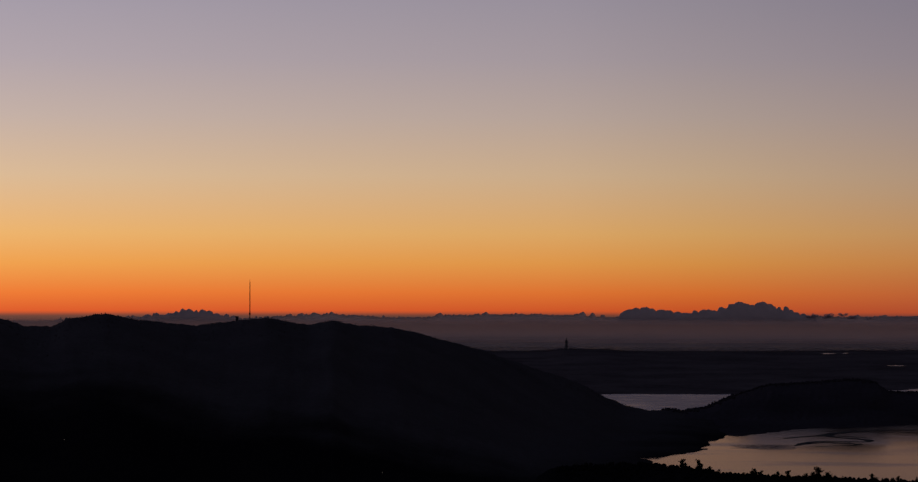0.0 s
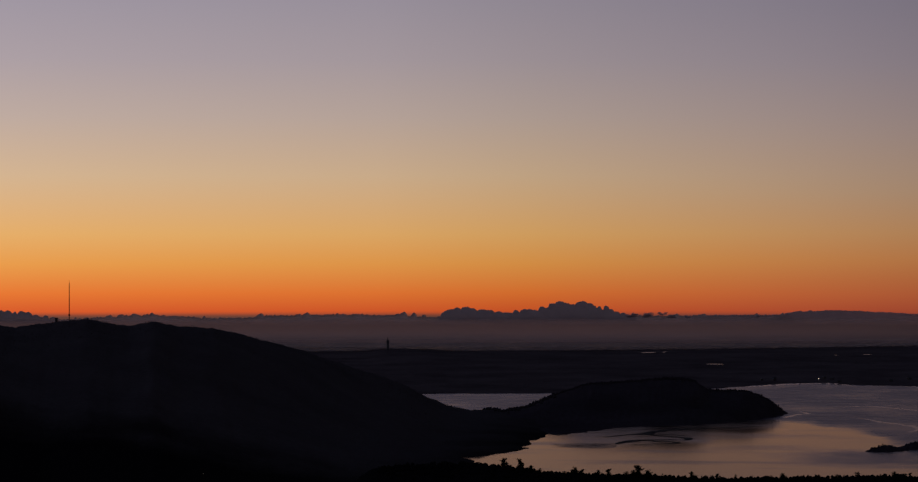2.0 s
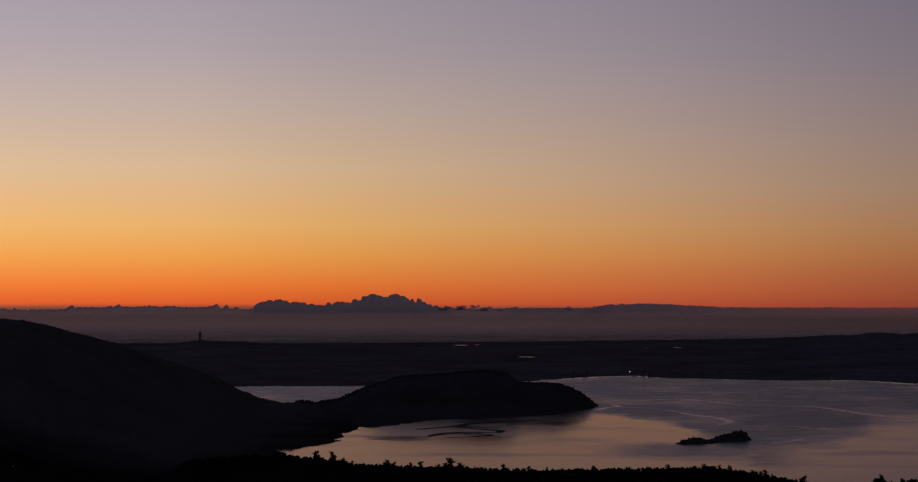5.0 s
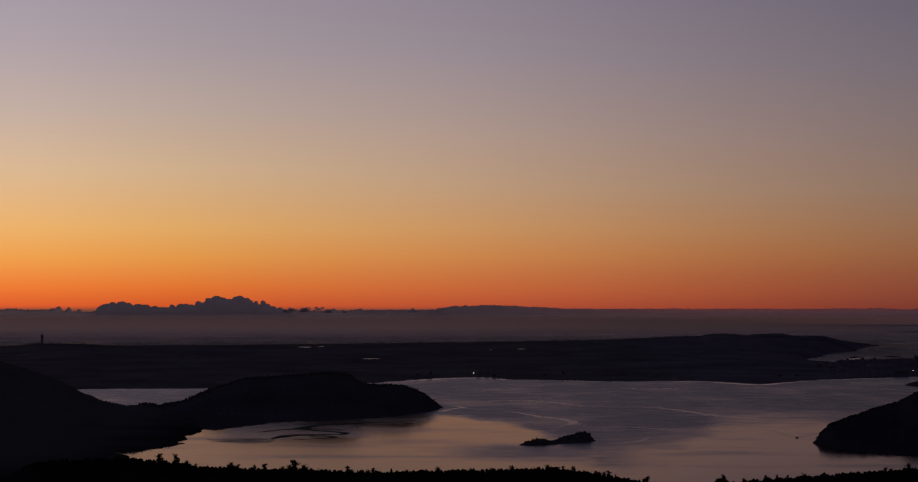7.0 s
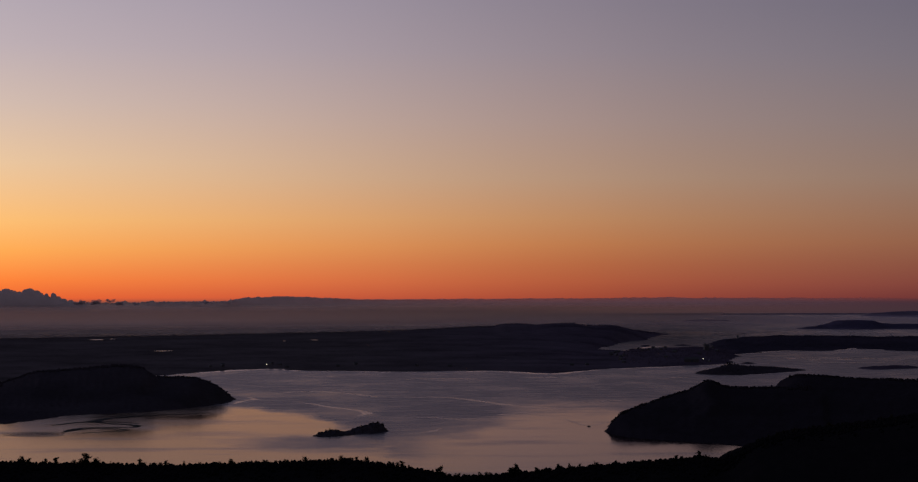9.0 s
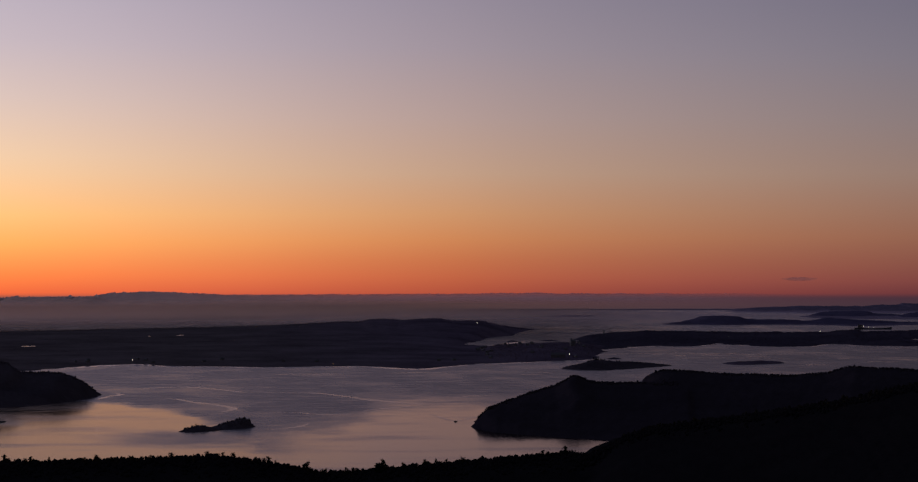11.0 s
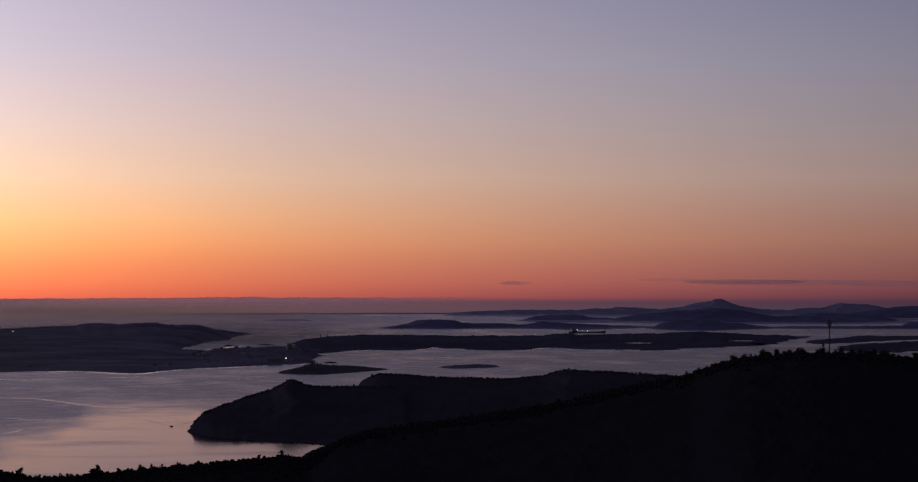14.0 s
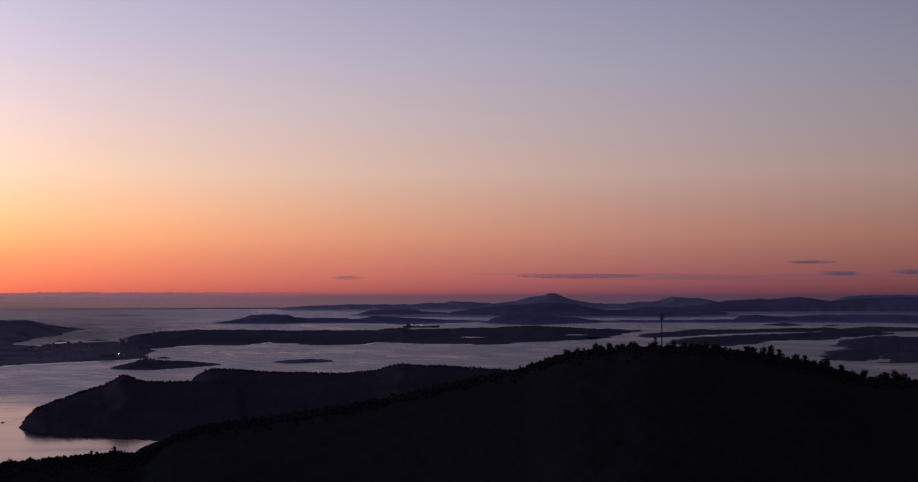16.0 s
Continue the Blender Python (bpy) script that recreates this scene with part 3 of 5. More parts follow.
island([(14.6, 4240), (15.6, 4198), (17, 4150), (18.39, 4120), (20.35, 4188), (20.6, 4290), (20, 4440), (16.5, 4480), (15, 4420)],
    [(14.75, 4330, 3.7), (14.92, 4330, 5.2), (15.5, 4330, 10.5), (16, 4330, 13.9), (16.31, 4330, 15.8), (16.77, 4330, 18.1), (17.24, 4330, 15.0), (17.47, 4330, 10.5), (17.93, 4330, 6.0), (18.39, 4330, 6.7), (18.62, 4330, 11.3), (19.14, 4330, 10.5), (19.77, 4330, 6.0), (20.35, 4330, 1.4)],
    150, 110, "broad blue-grey island below the mountain", HAZE_BLUE_ROCK, 10, 0.4, 58, 0.05, 50, 0.4, 0.2)
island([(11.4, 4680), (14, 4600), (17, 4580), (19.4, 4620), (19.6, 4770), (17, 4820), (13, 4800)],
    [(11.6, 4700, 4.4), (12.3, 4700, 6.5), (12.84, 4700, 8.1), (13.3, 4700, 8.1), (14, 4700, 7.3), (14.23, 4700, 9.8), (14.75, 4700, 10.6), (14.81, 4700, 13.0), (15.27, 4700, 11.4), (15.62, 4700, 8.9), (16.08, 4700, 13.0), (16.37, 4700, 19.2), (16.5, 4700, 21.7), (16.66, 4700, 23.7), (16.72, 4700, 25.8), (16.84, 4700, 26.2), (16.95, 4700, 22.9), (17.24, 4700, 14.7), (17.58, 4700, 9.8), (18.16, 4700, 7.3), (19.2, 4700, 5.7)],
    110, 110, "distant blue mountain island with one peak", HAZE_PALE_ROCK, 8, 0.5, 59, 0.025, 44, 0.4, 0.2)
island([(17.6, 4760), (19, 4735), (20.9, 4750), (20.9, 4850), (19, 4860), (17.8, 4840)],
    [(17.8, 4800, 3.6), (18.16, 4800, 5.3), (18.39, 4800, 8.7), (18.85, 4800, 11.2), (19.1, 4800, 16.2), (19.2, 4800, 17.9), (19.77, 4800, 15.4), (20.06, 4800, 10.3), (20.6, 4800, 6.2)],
    60, 60, "pale far hill fading into dusk", HAZE_PALE_ROCK, 8, 0.5, 66, 0.025, 28, 0.3, 0.2)
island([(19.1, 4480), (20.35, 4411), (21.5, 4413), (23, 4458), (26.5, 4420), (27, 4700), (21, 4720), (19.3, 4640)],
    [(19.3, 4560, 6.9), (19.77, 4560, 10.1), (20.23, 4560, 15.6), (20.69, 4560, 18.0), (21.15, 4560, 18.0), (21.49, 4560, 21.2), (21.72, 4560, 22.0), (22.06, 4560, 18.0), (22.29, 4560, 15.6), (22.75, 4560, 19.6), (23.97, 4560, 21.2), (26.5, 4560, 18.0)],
    130, 100, "long dark blue hills across the water", HAZE_BLUE_ROCK, 12, 0.5, 60, 0.05, 50, 0.5, 0.2)
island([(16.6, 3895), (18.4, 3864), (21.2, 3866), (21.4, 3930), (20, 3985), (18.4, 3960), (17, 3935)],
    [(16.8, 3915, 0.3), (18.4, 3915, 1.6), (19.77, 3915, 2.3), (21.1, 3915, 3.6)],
    40, 40, "thin low island strip", HAZE_BLUE_ROCK, 6, 0.25, 61, 0.04, 30, 0.3, 0.1)
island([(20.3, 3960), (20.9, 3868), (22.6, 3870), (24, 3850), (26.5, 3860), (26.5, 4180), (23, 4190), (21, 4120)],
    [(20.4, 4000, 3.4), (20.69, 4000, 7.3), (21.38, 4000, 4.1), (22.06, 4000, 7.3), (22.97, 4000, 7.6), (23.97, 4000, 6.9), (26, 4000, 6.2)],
    70, 70, "low dark island across the sound", HAZE_BLUE_ROCK, 8, 0.35, 62, 0.04, 50, 0.4, 0.2)
island([(20.95, 3776), (21.38, 3697), (21.75, 3752), (21.4, 3800)],
    [(21, 3750, 0.5), (21.38, 3750, 2.5), (21.7, 3750, 0.3)],
    30, 30, "small dark skerry in the sound", ROCK, 4, 0.2, 67, 0.03, 24, 0.2, 0.1)
island([(22.15, 3730), (22.3, 3712), (22.45, 3745), (22.3, 3760)],
    [(22.2, 3735, 0.6), (22.4, 3735, 0.6)],
    15, 15, "tiny dark skerry in the sound", ROCK, 3, 0.1, 68, 0.02, 16, 0.2, 0.1)
island([(18.58, 3300), (18.74, 3216), (19.77, 3300), (20.92, 3415), (21.6, 3440), (22.3, 3500), (22.6, 3550), (21.5, 3575), (20.2, 3510), (19.6, 3520), (19.2, 3430), (18.7, 3350)],
    [(18.74, 3290, 2.1), (19.2, 3370, 2.0), (19.66, 3420, 3.6), (20.23, 3440, 2.4), (20.92, 3480, 1.3), (21.49, 3500, 2.5), (22.29, 3520, 2.6)],
    60, 50, "low wooded island in the sound", ROCK, 5, 0.3, 63, 0.03, 44, 0.4, 0.2)
LOW_D = island([(19.15, 3040), (19.77, 2932), (20.34, 2966), (21.03, 3057), (21.15, 3115), (22.29, 3158), (22.52, 3220), (23.08, 3308), (23.5, 3400), (22.6, 3455), (21.6, 3372), (20.35, 3275), (19.54, 3190), (19.15, 3090)],
    [(19.2, 3060, 0.3), (19.54, 3110, 3.0), (20.35, 3160, 3.6), (21.6, 3270, 3.1), (22.29, 3340, 3.4), (23.2, 3390, 0.3)],
    70, 50, "long low wooded island in the sound", ROCK, 5, 0.4, 64, 0.03, 56, 0.4, 0.25)
island([(22.3, 3480), (22.97, 3380), (23.2, 3445), (24, 3473), (26.5, 3480), (26.5, 3650), (24, 3615), (23.1, 3680), (22.5, 3580)],
    [(22.63, 3520, 0.3), (23.08, 3560, 2.7), (23.97, 3560, 1.5), (26, 3560, 1.5)],
    50, 40, "low dark island behind the sound", ROCK, 5, 0.3, 69, 0.03, 40, 0.4, 0.2)
LOW_E = island([(22.12, 2640), (22.29, 2587), (23.05, 2562), (23.13, 2640), (23.17, 2725), (23.36, 2725), (23.33, 2610), (23.42, 2542), (23.97, 2528), (26.5, 2560), (26.8, 3100), (26.5, 3240), (24, 3250), (23.1, 3240), (22.6, 3130), (22.37, 2975), (22.42, 2935), (22.66, 2890), (22.6, 2850), (22.3, 2800), (22.15, 2720)],
    [(22.42, 2990, 0.4), (22.57, 3000, 4.3), (23.08, 3040, 6.5), (24, 3040, 6.7), (26.5, 3040, 5.7)],
    130, 70, "dark wooded island cut by a small cove", ROCK, 5, 0.4, 65, 0.03, 90, 0.5, 0.25,
    extra=[([(22.2, 2680, 0.5), (22.4, 2690, 2.9), (22.8, 2700, 4.5), (23.1, 2690, 2.5), (23.45, 2660, 2.2), (24, 2690, 3.4), (26, 2700, 5.4)], 60, 60)])


island([(7.04, 3150), (7.14, 3138), (7.26, 3150), (7.14, 3168)], [(7.06, 3150, 0.6), (7.15, 3152, 1.5), (7.24, 3152, 0.7)], 10, 10,
                  "small skerry off the harbour", ROCK, 2, 0.1, 71, 0.015, 16, 0.2, 0.1)
island([(7.7, 3180), (7.85, 3165), (8.05, 3180), (7.86, 3198)], [(7.72, 3180, 0.4), (7.86, 3182, 1.0), (8.02, 3182, 0.4)], 10, 10,
                  "flat skerry off the harbour", ROCK, 2, 0.1, 72, 0.015, 16, 0.2, 0.1)

island([(7.84, 4350), (8.2, 4310), (8.7, 4335), (8.72, 4380), (8.1, 4395)], [(7.9, 4350, 0.7), (8.2, 4352, 1.6), (8.5, 4352, 1.3), (8.68, 4352, 0.6)], 25, 25,
                  "low bare skerry on the open sea", HAZE_BLUE_ROCK, 4, 0.1, 73, 0.03, 16, 0.3, 0.1)
island([(8.8, 2838), (8.9, 2822), (9.02, 2838), (8.92, 2856)], [(8.82, 2838, 0.5), (8.91, 2840, 1.4), (9.0, 2840, 0.5)], 8, 8, "small skerry beside the causeway", ROCK, 2, 0.1, 76, 0.012, 16, 0.2, 0.1)
island([(9.0, 2655), (9.14, 2640), (9.3, 2652), (9.16, 2668)], [(9.02, 2655, 0.4), (9.15, 2656, 1.0), (9.26, 2656, 0.4)], 8, 8, "flat skerry behind the wooded isle", ROCK, 2, 0.1, 77, 0.012, 16, 0.2, 0.1)
island([(2.4, 4330), (3.2, 4300), (4.0, 4420), (4.9, 4560), (4.7, 4640), (3.6, 4600), (2.6, 4450)], [(2.5, 4400, 0.8), (3.1, 4430, 2.2), (3.6, 4480, 1.6), (4.2, 4540, 2.6), (4.8, 4590, 0.8)], 50, 50,
                 "low outer island in the evening haze", HAZE_BLUE_ROCK, 8, 0.2, 74, 0.04, 24, 0.3, 0.1)
# low strip added to draw the darker edge of the sea horizon
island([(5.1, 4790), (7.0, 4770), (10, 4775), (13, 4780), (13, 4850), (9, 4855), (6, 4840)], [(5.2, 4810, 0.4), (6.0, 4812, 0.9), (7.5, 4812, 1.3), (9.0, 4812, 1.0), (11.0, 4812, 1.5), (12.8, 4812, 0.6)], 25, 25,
                 "low strip added along the sea horizon line", HAZE_PALE_ROCK, 6, 0.15, 78, 0.06, 16, 0.3, 0.1)
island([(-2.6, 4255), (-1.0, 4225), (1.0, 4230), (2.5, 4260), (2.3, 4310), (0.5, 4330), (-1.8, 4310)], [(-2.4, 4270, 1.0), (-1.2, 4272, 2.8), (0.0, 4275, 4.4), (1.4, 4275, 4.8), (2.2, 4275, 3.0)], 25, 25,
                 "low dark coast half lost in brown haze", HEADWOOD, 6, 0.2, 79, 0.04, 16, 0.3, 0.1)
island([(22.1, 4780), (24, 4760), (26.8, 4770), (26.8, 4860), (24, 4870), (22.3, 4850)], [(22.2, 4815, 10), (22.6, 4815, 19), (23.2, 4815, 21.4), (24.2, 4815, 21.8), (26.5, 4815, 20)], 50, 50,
                   "pale far ridge behind the northern hills", HAZE_PALE_ROCK, 8, 0.4, 75, 0.04, 24, 0.3, 0.2)

# ---- woods ----
ICO = bmesh.new()
bmesh.ops.create_icosphere(ICO, subdivisions=1, radius=1)
ICO_V = np.array([v.co[:] for v in ICO.verts])
ICO_F = np.array([[v.index for v in f.verts] for f in ICO.faces])
ICO.free()


def canopy(name, land, spots, sizes, label, mat, seed, spiky=0.75, ragged=0.28):
    """Many small ragged crowns standing on the land, as one mesh."""
    rng = np.random.RandomState(seed)
    n = len(spots)
    z = land.height(spots)
    keep = z > 0.4
    spots, z, sizes = spots[keep], z[keep], sizes[keep]
    n = len(spots)
    v = ICO_V[None] * (1 + rng.uniform(-ragged, ragged, (n, len(ICO_V), 1)))
    tall = rng.uniform(0.7, 0.9 + spiky, n)
    point = rng.uniform(0, spiky, n)
    sx = np.where(v[:, :, 2:3] > 0, 1 - point[:, None, None] * v[:, :, 2:3], 1)
    v = np.concatenate([v[:, :, :2] * sx, v[:, :, 2:]], 2)
    v[:, :, :2] *= sizes[:, None, None]
    v[:, :, 2] = v[:, :, 2] * (sizes * tall)[:, None] + (z + sizes * tall * 0.55)[:, None]
    v[:, :, :2] += spots[:, None, :]
    f = ICO_F[None] + (np.arange(n) * len(ICO_V))[:, None, None]
    ob = raw(name, v.reshape(-1, 3).tolist(), f.reshape(-1, 3).tolist(), mat, smooth=True)
    return tagged(ob, label, "wood", "", "stuff")


def along(land, k, az0, az1, n, spread, seed, shift=0.0):
    """Random places on both sides of a crest."""
    rng = np.random.RandomState(seed)
    az = rng.uniform(az0, az1, n)
    pts = land.crests[k][0]
    d = np.interp(az, pts[:, 0], pts[:, 1]) + rng.normal(shift, spread, n)
    a = np.radians(az)
    return np.stack([d * np.sin(a), d * np.cos(a)], 1)


def scatter(land, n, seed):
    """Random places all over an island."""
    rng = np.random.RandomState(seed)
    lo, hi = land.line.min(0), land.line.max(0)
    return rng.uniform(lo, hi, (n, 2))


def sizes(n, a, b, seed):
    return np.random.RandomState(seed).uniform(a, b, n) ** 1.0


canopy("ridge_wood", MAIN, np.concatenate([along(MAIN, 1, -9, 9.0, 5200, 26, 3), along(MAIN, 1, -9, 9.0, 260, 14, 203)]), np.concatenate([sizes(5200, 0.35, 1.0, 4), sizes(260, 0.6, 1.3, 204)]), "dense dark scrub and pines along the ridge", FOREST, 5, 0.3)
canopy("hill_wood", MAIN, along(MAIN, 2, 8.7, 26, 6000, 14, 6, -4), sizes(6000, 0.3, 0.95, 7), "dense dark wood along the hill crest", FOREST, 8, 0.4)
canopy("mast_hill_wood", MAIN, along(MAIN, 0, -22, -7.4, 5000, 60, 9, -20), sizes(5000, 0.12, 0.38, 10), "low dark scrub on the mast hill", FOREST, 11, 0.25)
canopy("peninsula_wood", PEN, np.concatenate([along(PEN, 0, -6.9, -1.05, 1600, 7, 12), along(PEN, 0, -7.0, -5.4, 160, 10, 312)]), np.concatenate([sizes(1600, 0.25, 0.75, 13), sizes(160, 0.5, 1.2, 313)]), "dark conifer wood on the peninsula", WOODS, 14, 0.25)
canopy("headland_wood", HEAD, np.concatenate([along(HEAD, 0, 6.45, 10.4, 1200, 7, 15), along(HEAD, 1, 9.95, 17, 1800, 7, 16)]),
       sizes(3000, 0.25, 0.75, 17), "dark conifer wood on the headland", HEADWOOD, 18, 0.25)
canopy("far_shore_wood", FAR, np.concatenate([along(FAR, 0, -14, 3, 2600, 12, 19), along(FAR, 1, 2.6, 7.3, 900, 12, 20), along(FAR, 0, -14, 7.2, 2200, 330, 120, -420)]),
       np.concatenate([sizes(3500, 0.25, 0.9, 21), sizes(2200, 0.15, 0.4, 121)]), "scattered dark woods on the far shore", HEATH, 22, 0.2)
canopy("town_trees", FAR, along(FAR, 2, 6.7, 8.75, 3000, 90, 38, -60), sizes(3000, 0.2, 0.55, 39), "trees and gardens of the shore town", HEATH, 40, 0.3)
canopy("islet_wood", ISLET, np.concatenate([along(ISLET, 0, 0.62, 1.1, 110, 8, 23), along(ISLET, 0, 1.32, 2.02, 260, 8, 123)]), sizes(370, 0.2, 0.5, 24), "bushes and pines covering the islet", WOODS, 25, 0.3)
canopy("isle_wood", NEAR_ISLE, scatter(NEAR_ISLE, 900, 26), sizes(900, 0.15, 0.42, 27), "trees on the island off the town", WOODS, 28, 0.3)
canopy("strip_wood", STRIP, np.concatenate([along(STRIP, 0, 8.7, 17.8, 1800, 14, 29), along(STRIP, 0, 8.7, 17.8, 4000, 90, 129, -90)]), np.concatenate([sizes(1800, 0.2, 0.55, 30), sizes(4000, 0.2, 0.5, 130)]), "dark woods on the long island", ROCK, 31, 0.2)
canopy("sound_wood", LOW_D, along(LOW_D, 0, 19.2, 25, 2600, 50, 32, -25), sizes(2600, 0.2, 0.5, 33), "dark woods on the sound island", ROCK, 34, 0.2)
canopy("cove_wood", LOW_E, np.concatenate([along(LOW_E, 0, 22.4, 25, 700, 14, 35), along(LOW_E, 0, 22.15, 25, 2500, 170, 135, -130)]), np.concatenate([sizes(700, 0.2, 0.6, 36), sizes(2500, 0.2, 0.5, 136)]), "dark woods round the cove", ROCK, 37, 0.2)


def tree(kind, height, seed, x, y, z, label, group):
    """A tapered trunk with limbs and a ragged crown of small tufts."""
    rng = random.Random(seed)
    top = empty("tree", x, y, z, rng.uniform(0, 360))
    bm = bmesh.new()
    lean = Vector((rng.uniform(-0.08, 0.08), rng.uniform(-0.08, 0.08), 1)) * height
    rod(bm, (0, 0, -0.5), lean * 0.5, height * 0.03, height * 0.02, 6)
    rod(bm, lean * 0.49, lean * 0.96, height * 0.02, height * 0.006, 6)
    tips = []
    for k in range(9):
        h = rng.uniform(0.2, 0.88)
        a = rng.uniform(0, 2 * math.pi)
        if kind == "spruce":
            r = height * 0.26 * (1.05 - h)
            up = -0.02
        elif kind == "pine":
            r = height * rng.uniform(0.12, 0.27) * (0.6 if h < 0.5 else 1)
            up = 0.06
        else:
            r = height * rng.uniform(0.15, 0.33)
            up = 0.16
        base = lean * h
        tip = base + Vector((math.cos(a) * r, math.sin(a) * r, up * height))
        rod(bm, base, tip, height * 0.011, height * 0.003, 4)
        tips += [base.lerp(tip, t) for t in (0.5, 0.8, 1.0)]
    part("trunk", bm, BARK, top, "tapered trunk with side limbs")
    bm = bmesh.new()
    spots = []
    if kind == "spruce":
        for k in range(150):
            h = rng.uniform(0.05, 1.0) ** 1.15
            a, r = rng.uniform(0, 2 * math.pi), height * 0.37 * (1.02 - h ** 1.4) * rng.uniform(0.15, 1.0) * (0.8 + 0.2 * math.sin(h * 22))
            spots.append((lean * h + Vector((math.cos(a) * r, math.sin(a) * r, 0)), height * 0.095 * (1.25 - h)))
    elif kind == "pine":
        for p in tips:
            for k in range(5):
                spots.append((p + Vector((rng.gauss(0, 1), rng.gauss(0, 1), rng.gauss(0.1, 0.7))) * height * 0.06, height * 0.062))
        for k in range(70):
            h = rng.uniform(0.1, 1.0)
            spots.append((lean * h + Vector((rng.gauss(0, 1), rng.gauss(0, 1), 0)) * height * 0.17 * (1.08 - h), height * 0.08 * (1.25 - 0.6 * h)))
    else:
        for p in tips:
            for k in range(5):
                spots.append((p + Vector((rng.gauss(0, 1), rng.gauss(0, 1), rng.gauss(-0.4, 0.9))) * height * 0.12, height * 0.07))
        for k in range(110):
            a, b = rng.uniform(0, 2 * math.pi), rng.uniform(-1, 1)
            q = rng.uniform(0.3, 1.0) ** 0.5 * height * 0.36
            spots.append((lean * 0.55 + Vector((math.cos(a) * (1 - b * b) ** 0.5, math.sin(a) * (1 - b * b) ** 0.5, b * 1.15)) * q, height * 0.055))
    for p, r in spots:
        q = [bm.verts.new(p + Vector((rng.gauss(0, 1), rng.gauss(0, 1), rng.gauss(0, 0.7))) * r) for k in range(4)]
        for f in ((0, 1, 2), (0, 2, 3), (0, 3, 1), (1, 3, 2)):
            bm.faces.new([q[i] for i in f])
    part("crown", bm, TWIG if kind == "bush" else NEEDLE, top, "bare thin twigs" if kind == "bush" else "ragged dark needle tufts")
    return tagged(top, label, "tree", group)


KINDS = {"pine": "crooked dark pine with ragged crown", "spruce": "pointed dark spruce with drooping tiers", "bush": "bare round broadleaf tree in winter"}
FIRST = {}


def plant(kind, height, az, d, land, group, n):
    x, y = polar(az, d)
    z = float(land.height([(x, y)])[0]) - 0.1
    key = (kind, group, n % 4)
    if key not in FIRST:
        FIRST[key] = (tree(kind, 4.0, 100 + len(FIRST), x, y, z, KINDS[kind], group), 4.0)
        FIRST[key][0].scale = (height / 4.0,) * 3
        return
    ob = copy_thing(FIRST[key][0], pose(x, y, z, 0, 0, n * 77 % 360))
    ob.scale = (height / 4.0,) * 3


rng = random.Random(5)
RIDGE = "trees on the ridge by the bay"
big = {-5.1: 4.2, -4.67: 3.6, -4.45: 4.0, -3.87: 6.0, -3.7: 4.2, -2.82: 4.0, -2.32: 3.6, -6.55: 4.5, -6.2: 4.4, -6.0: 3.4, -0.34: 3.0, 2.34: 3.4, 3.07: 4.2, 4.0: 3.2,
       4.57: 5.6, 4.45: 4.0, 5.0: 3.2, 5.4: 3.4, 7.75: 3.4, 8.2: 3.6}
n = 0
for az, h in big.items():
    pts = MAIN.crests[1][0]
    plant(("pine", "spruce", "pine")[n % 3], h, az, float(np.interp(az, pts[:, 0], pts[:, 1])), MAIN, RIDGE, n)
    n += 1
    for k in range(2):
        side = az + rng.choice((-1, 1)) * rng.uniform(0.035, 0.12)
        plant(rng.choice(("spruce", "bush", "pine")), h * rng.uniform(0.45, 0.75), side, float(np.interp(side, pts[:, 0], pts[:, 1])) + rng.uniform(-3, 3), MAIN, RIDGE, n)
        n += 1
for k in range(50):
    az = rng.uniform(-8.5, 8.9)
    pts = MAIN.crests[1][0]
    plant(rng.choice(("pine", "bush", "bush", "bush")), rng.uniform(1.4, 3.0), az, float(np.interp(az, pts[:, 0], pts[:, 1])) + rng.gauss(0, 9), MAIN, RIDGE, n)
    n += 1
HILL = "trees on the wooded hill"
pts = MAIN.crests[2][0]
for az, h, kind in ((17.1, 3.2, "bush"), (17.3, 2.8, "bush"), (17.66, 3.2, "bush"), (17.8, 2.8, "bush"), (18.2, 3.0, "bush"), (18.45, 3.2, "bush"), (18.84, 5.2, "spruce"),
                    (21.1, 5.2, "pine"), (21.6, 3.4, "bush"), (21.8, 4.0, "pine"), (22.2, 3.8, "bush"), (22.5, 3.6, "spruce"), (23.3, 3.4, "pine")):
    plant(kind, h, az, float(np.interp(az, pts[:, 0], pts[:, 1])), MAIN, HILL, n)
    n += 1
for k in range(60):
    az = rng.uniform(8.9, 25.5)
    plant(rng.choice(("pine", "bush", "bush", "bush", "bush", "bush")), rng.uniform(1.3, 2.6), az, float(np.interp(az, pts[:, 0], pts[:, 1])) + rng.gauss(0, 12), MAIN, HILL, n)
    n += 1
for k in range(26):
    az = rng.uniform(20.2, 24.6)
    plant(rng.choice(("bush", "bush", "pine")), rng.uniform(2.6, 4.2), az, float(np.interp(az, pts[:, 0], pts[:, 1])) + rng.gauss(0, 6), MAIN, HILL, n)
    n += 1
for k in range(20):
    az = rng.uniform(17.0, 20.2)
    plant("bush", rng.uniform(2.2, 3.2), az, float(np.interp(az, pts[:, 0], pts[:, 1])) + rng.gauss(0, 5), MAIN, HILL, n)
    n += 1
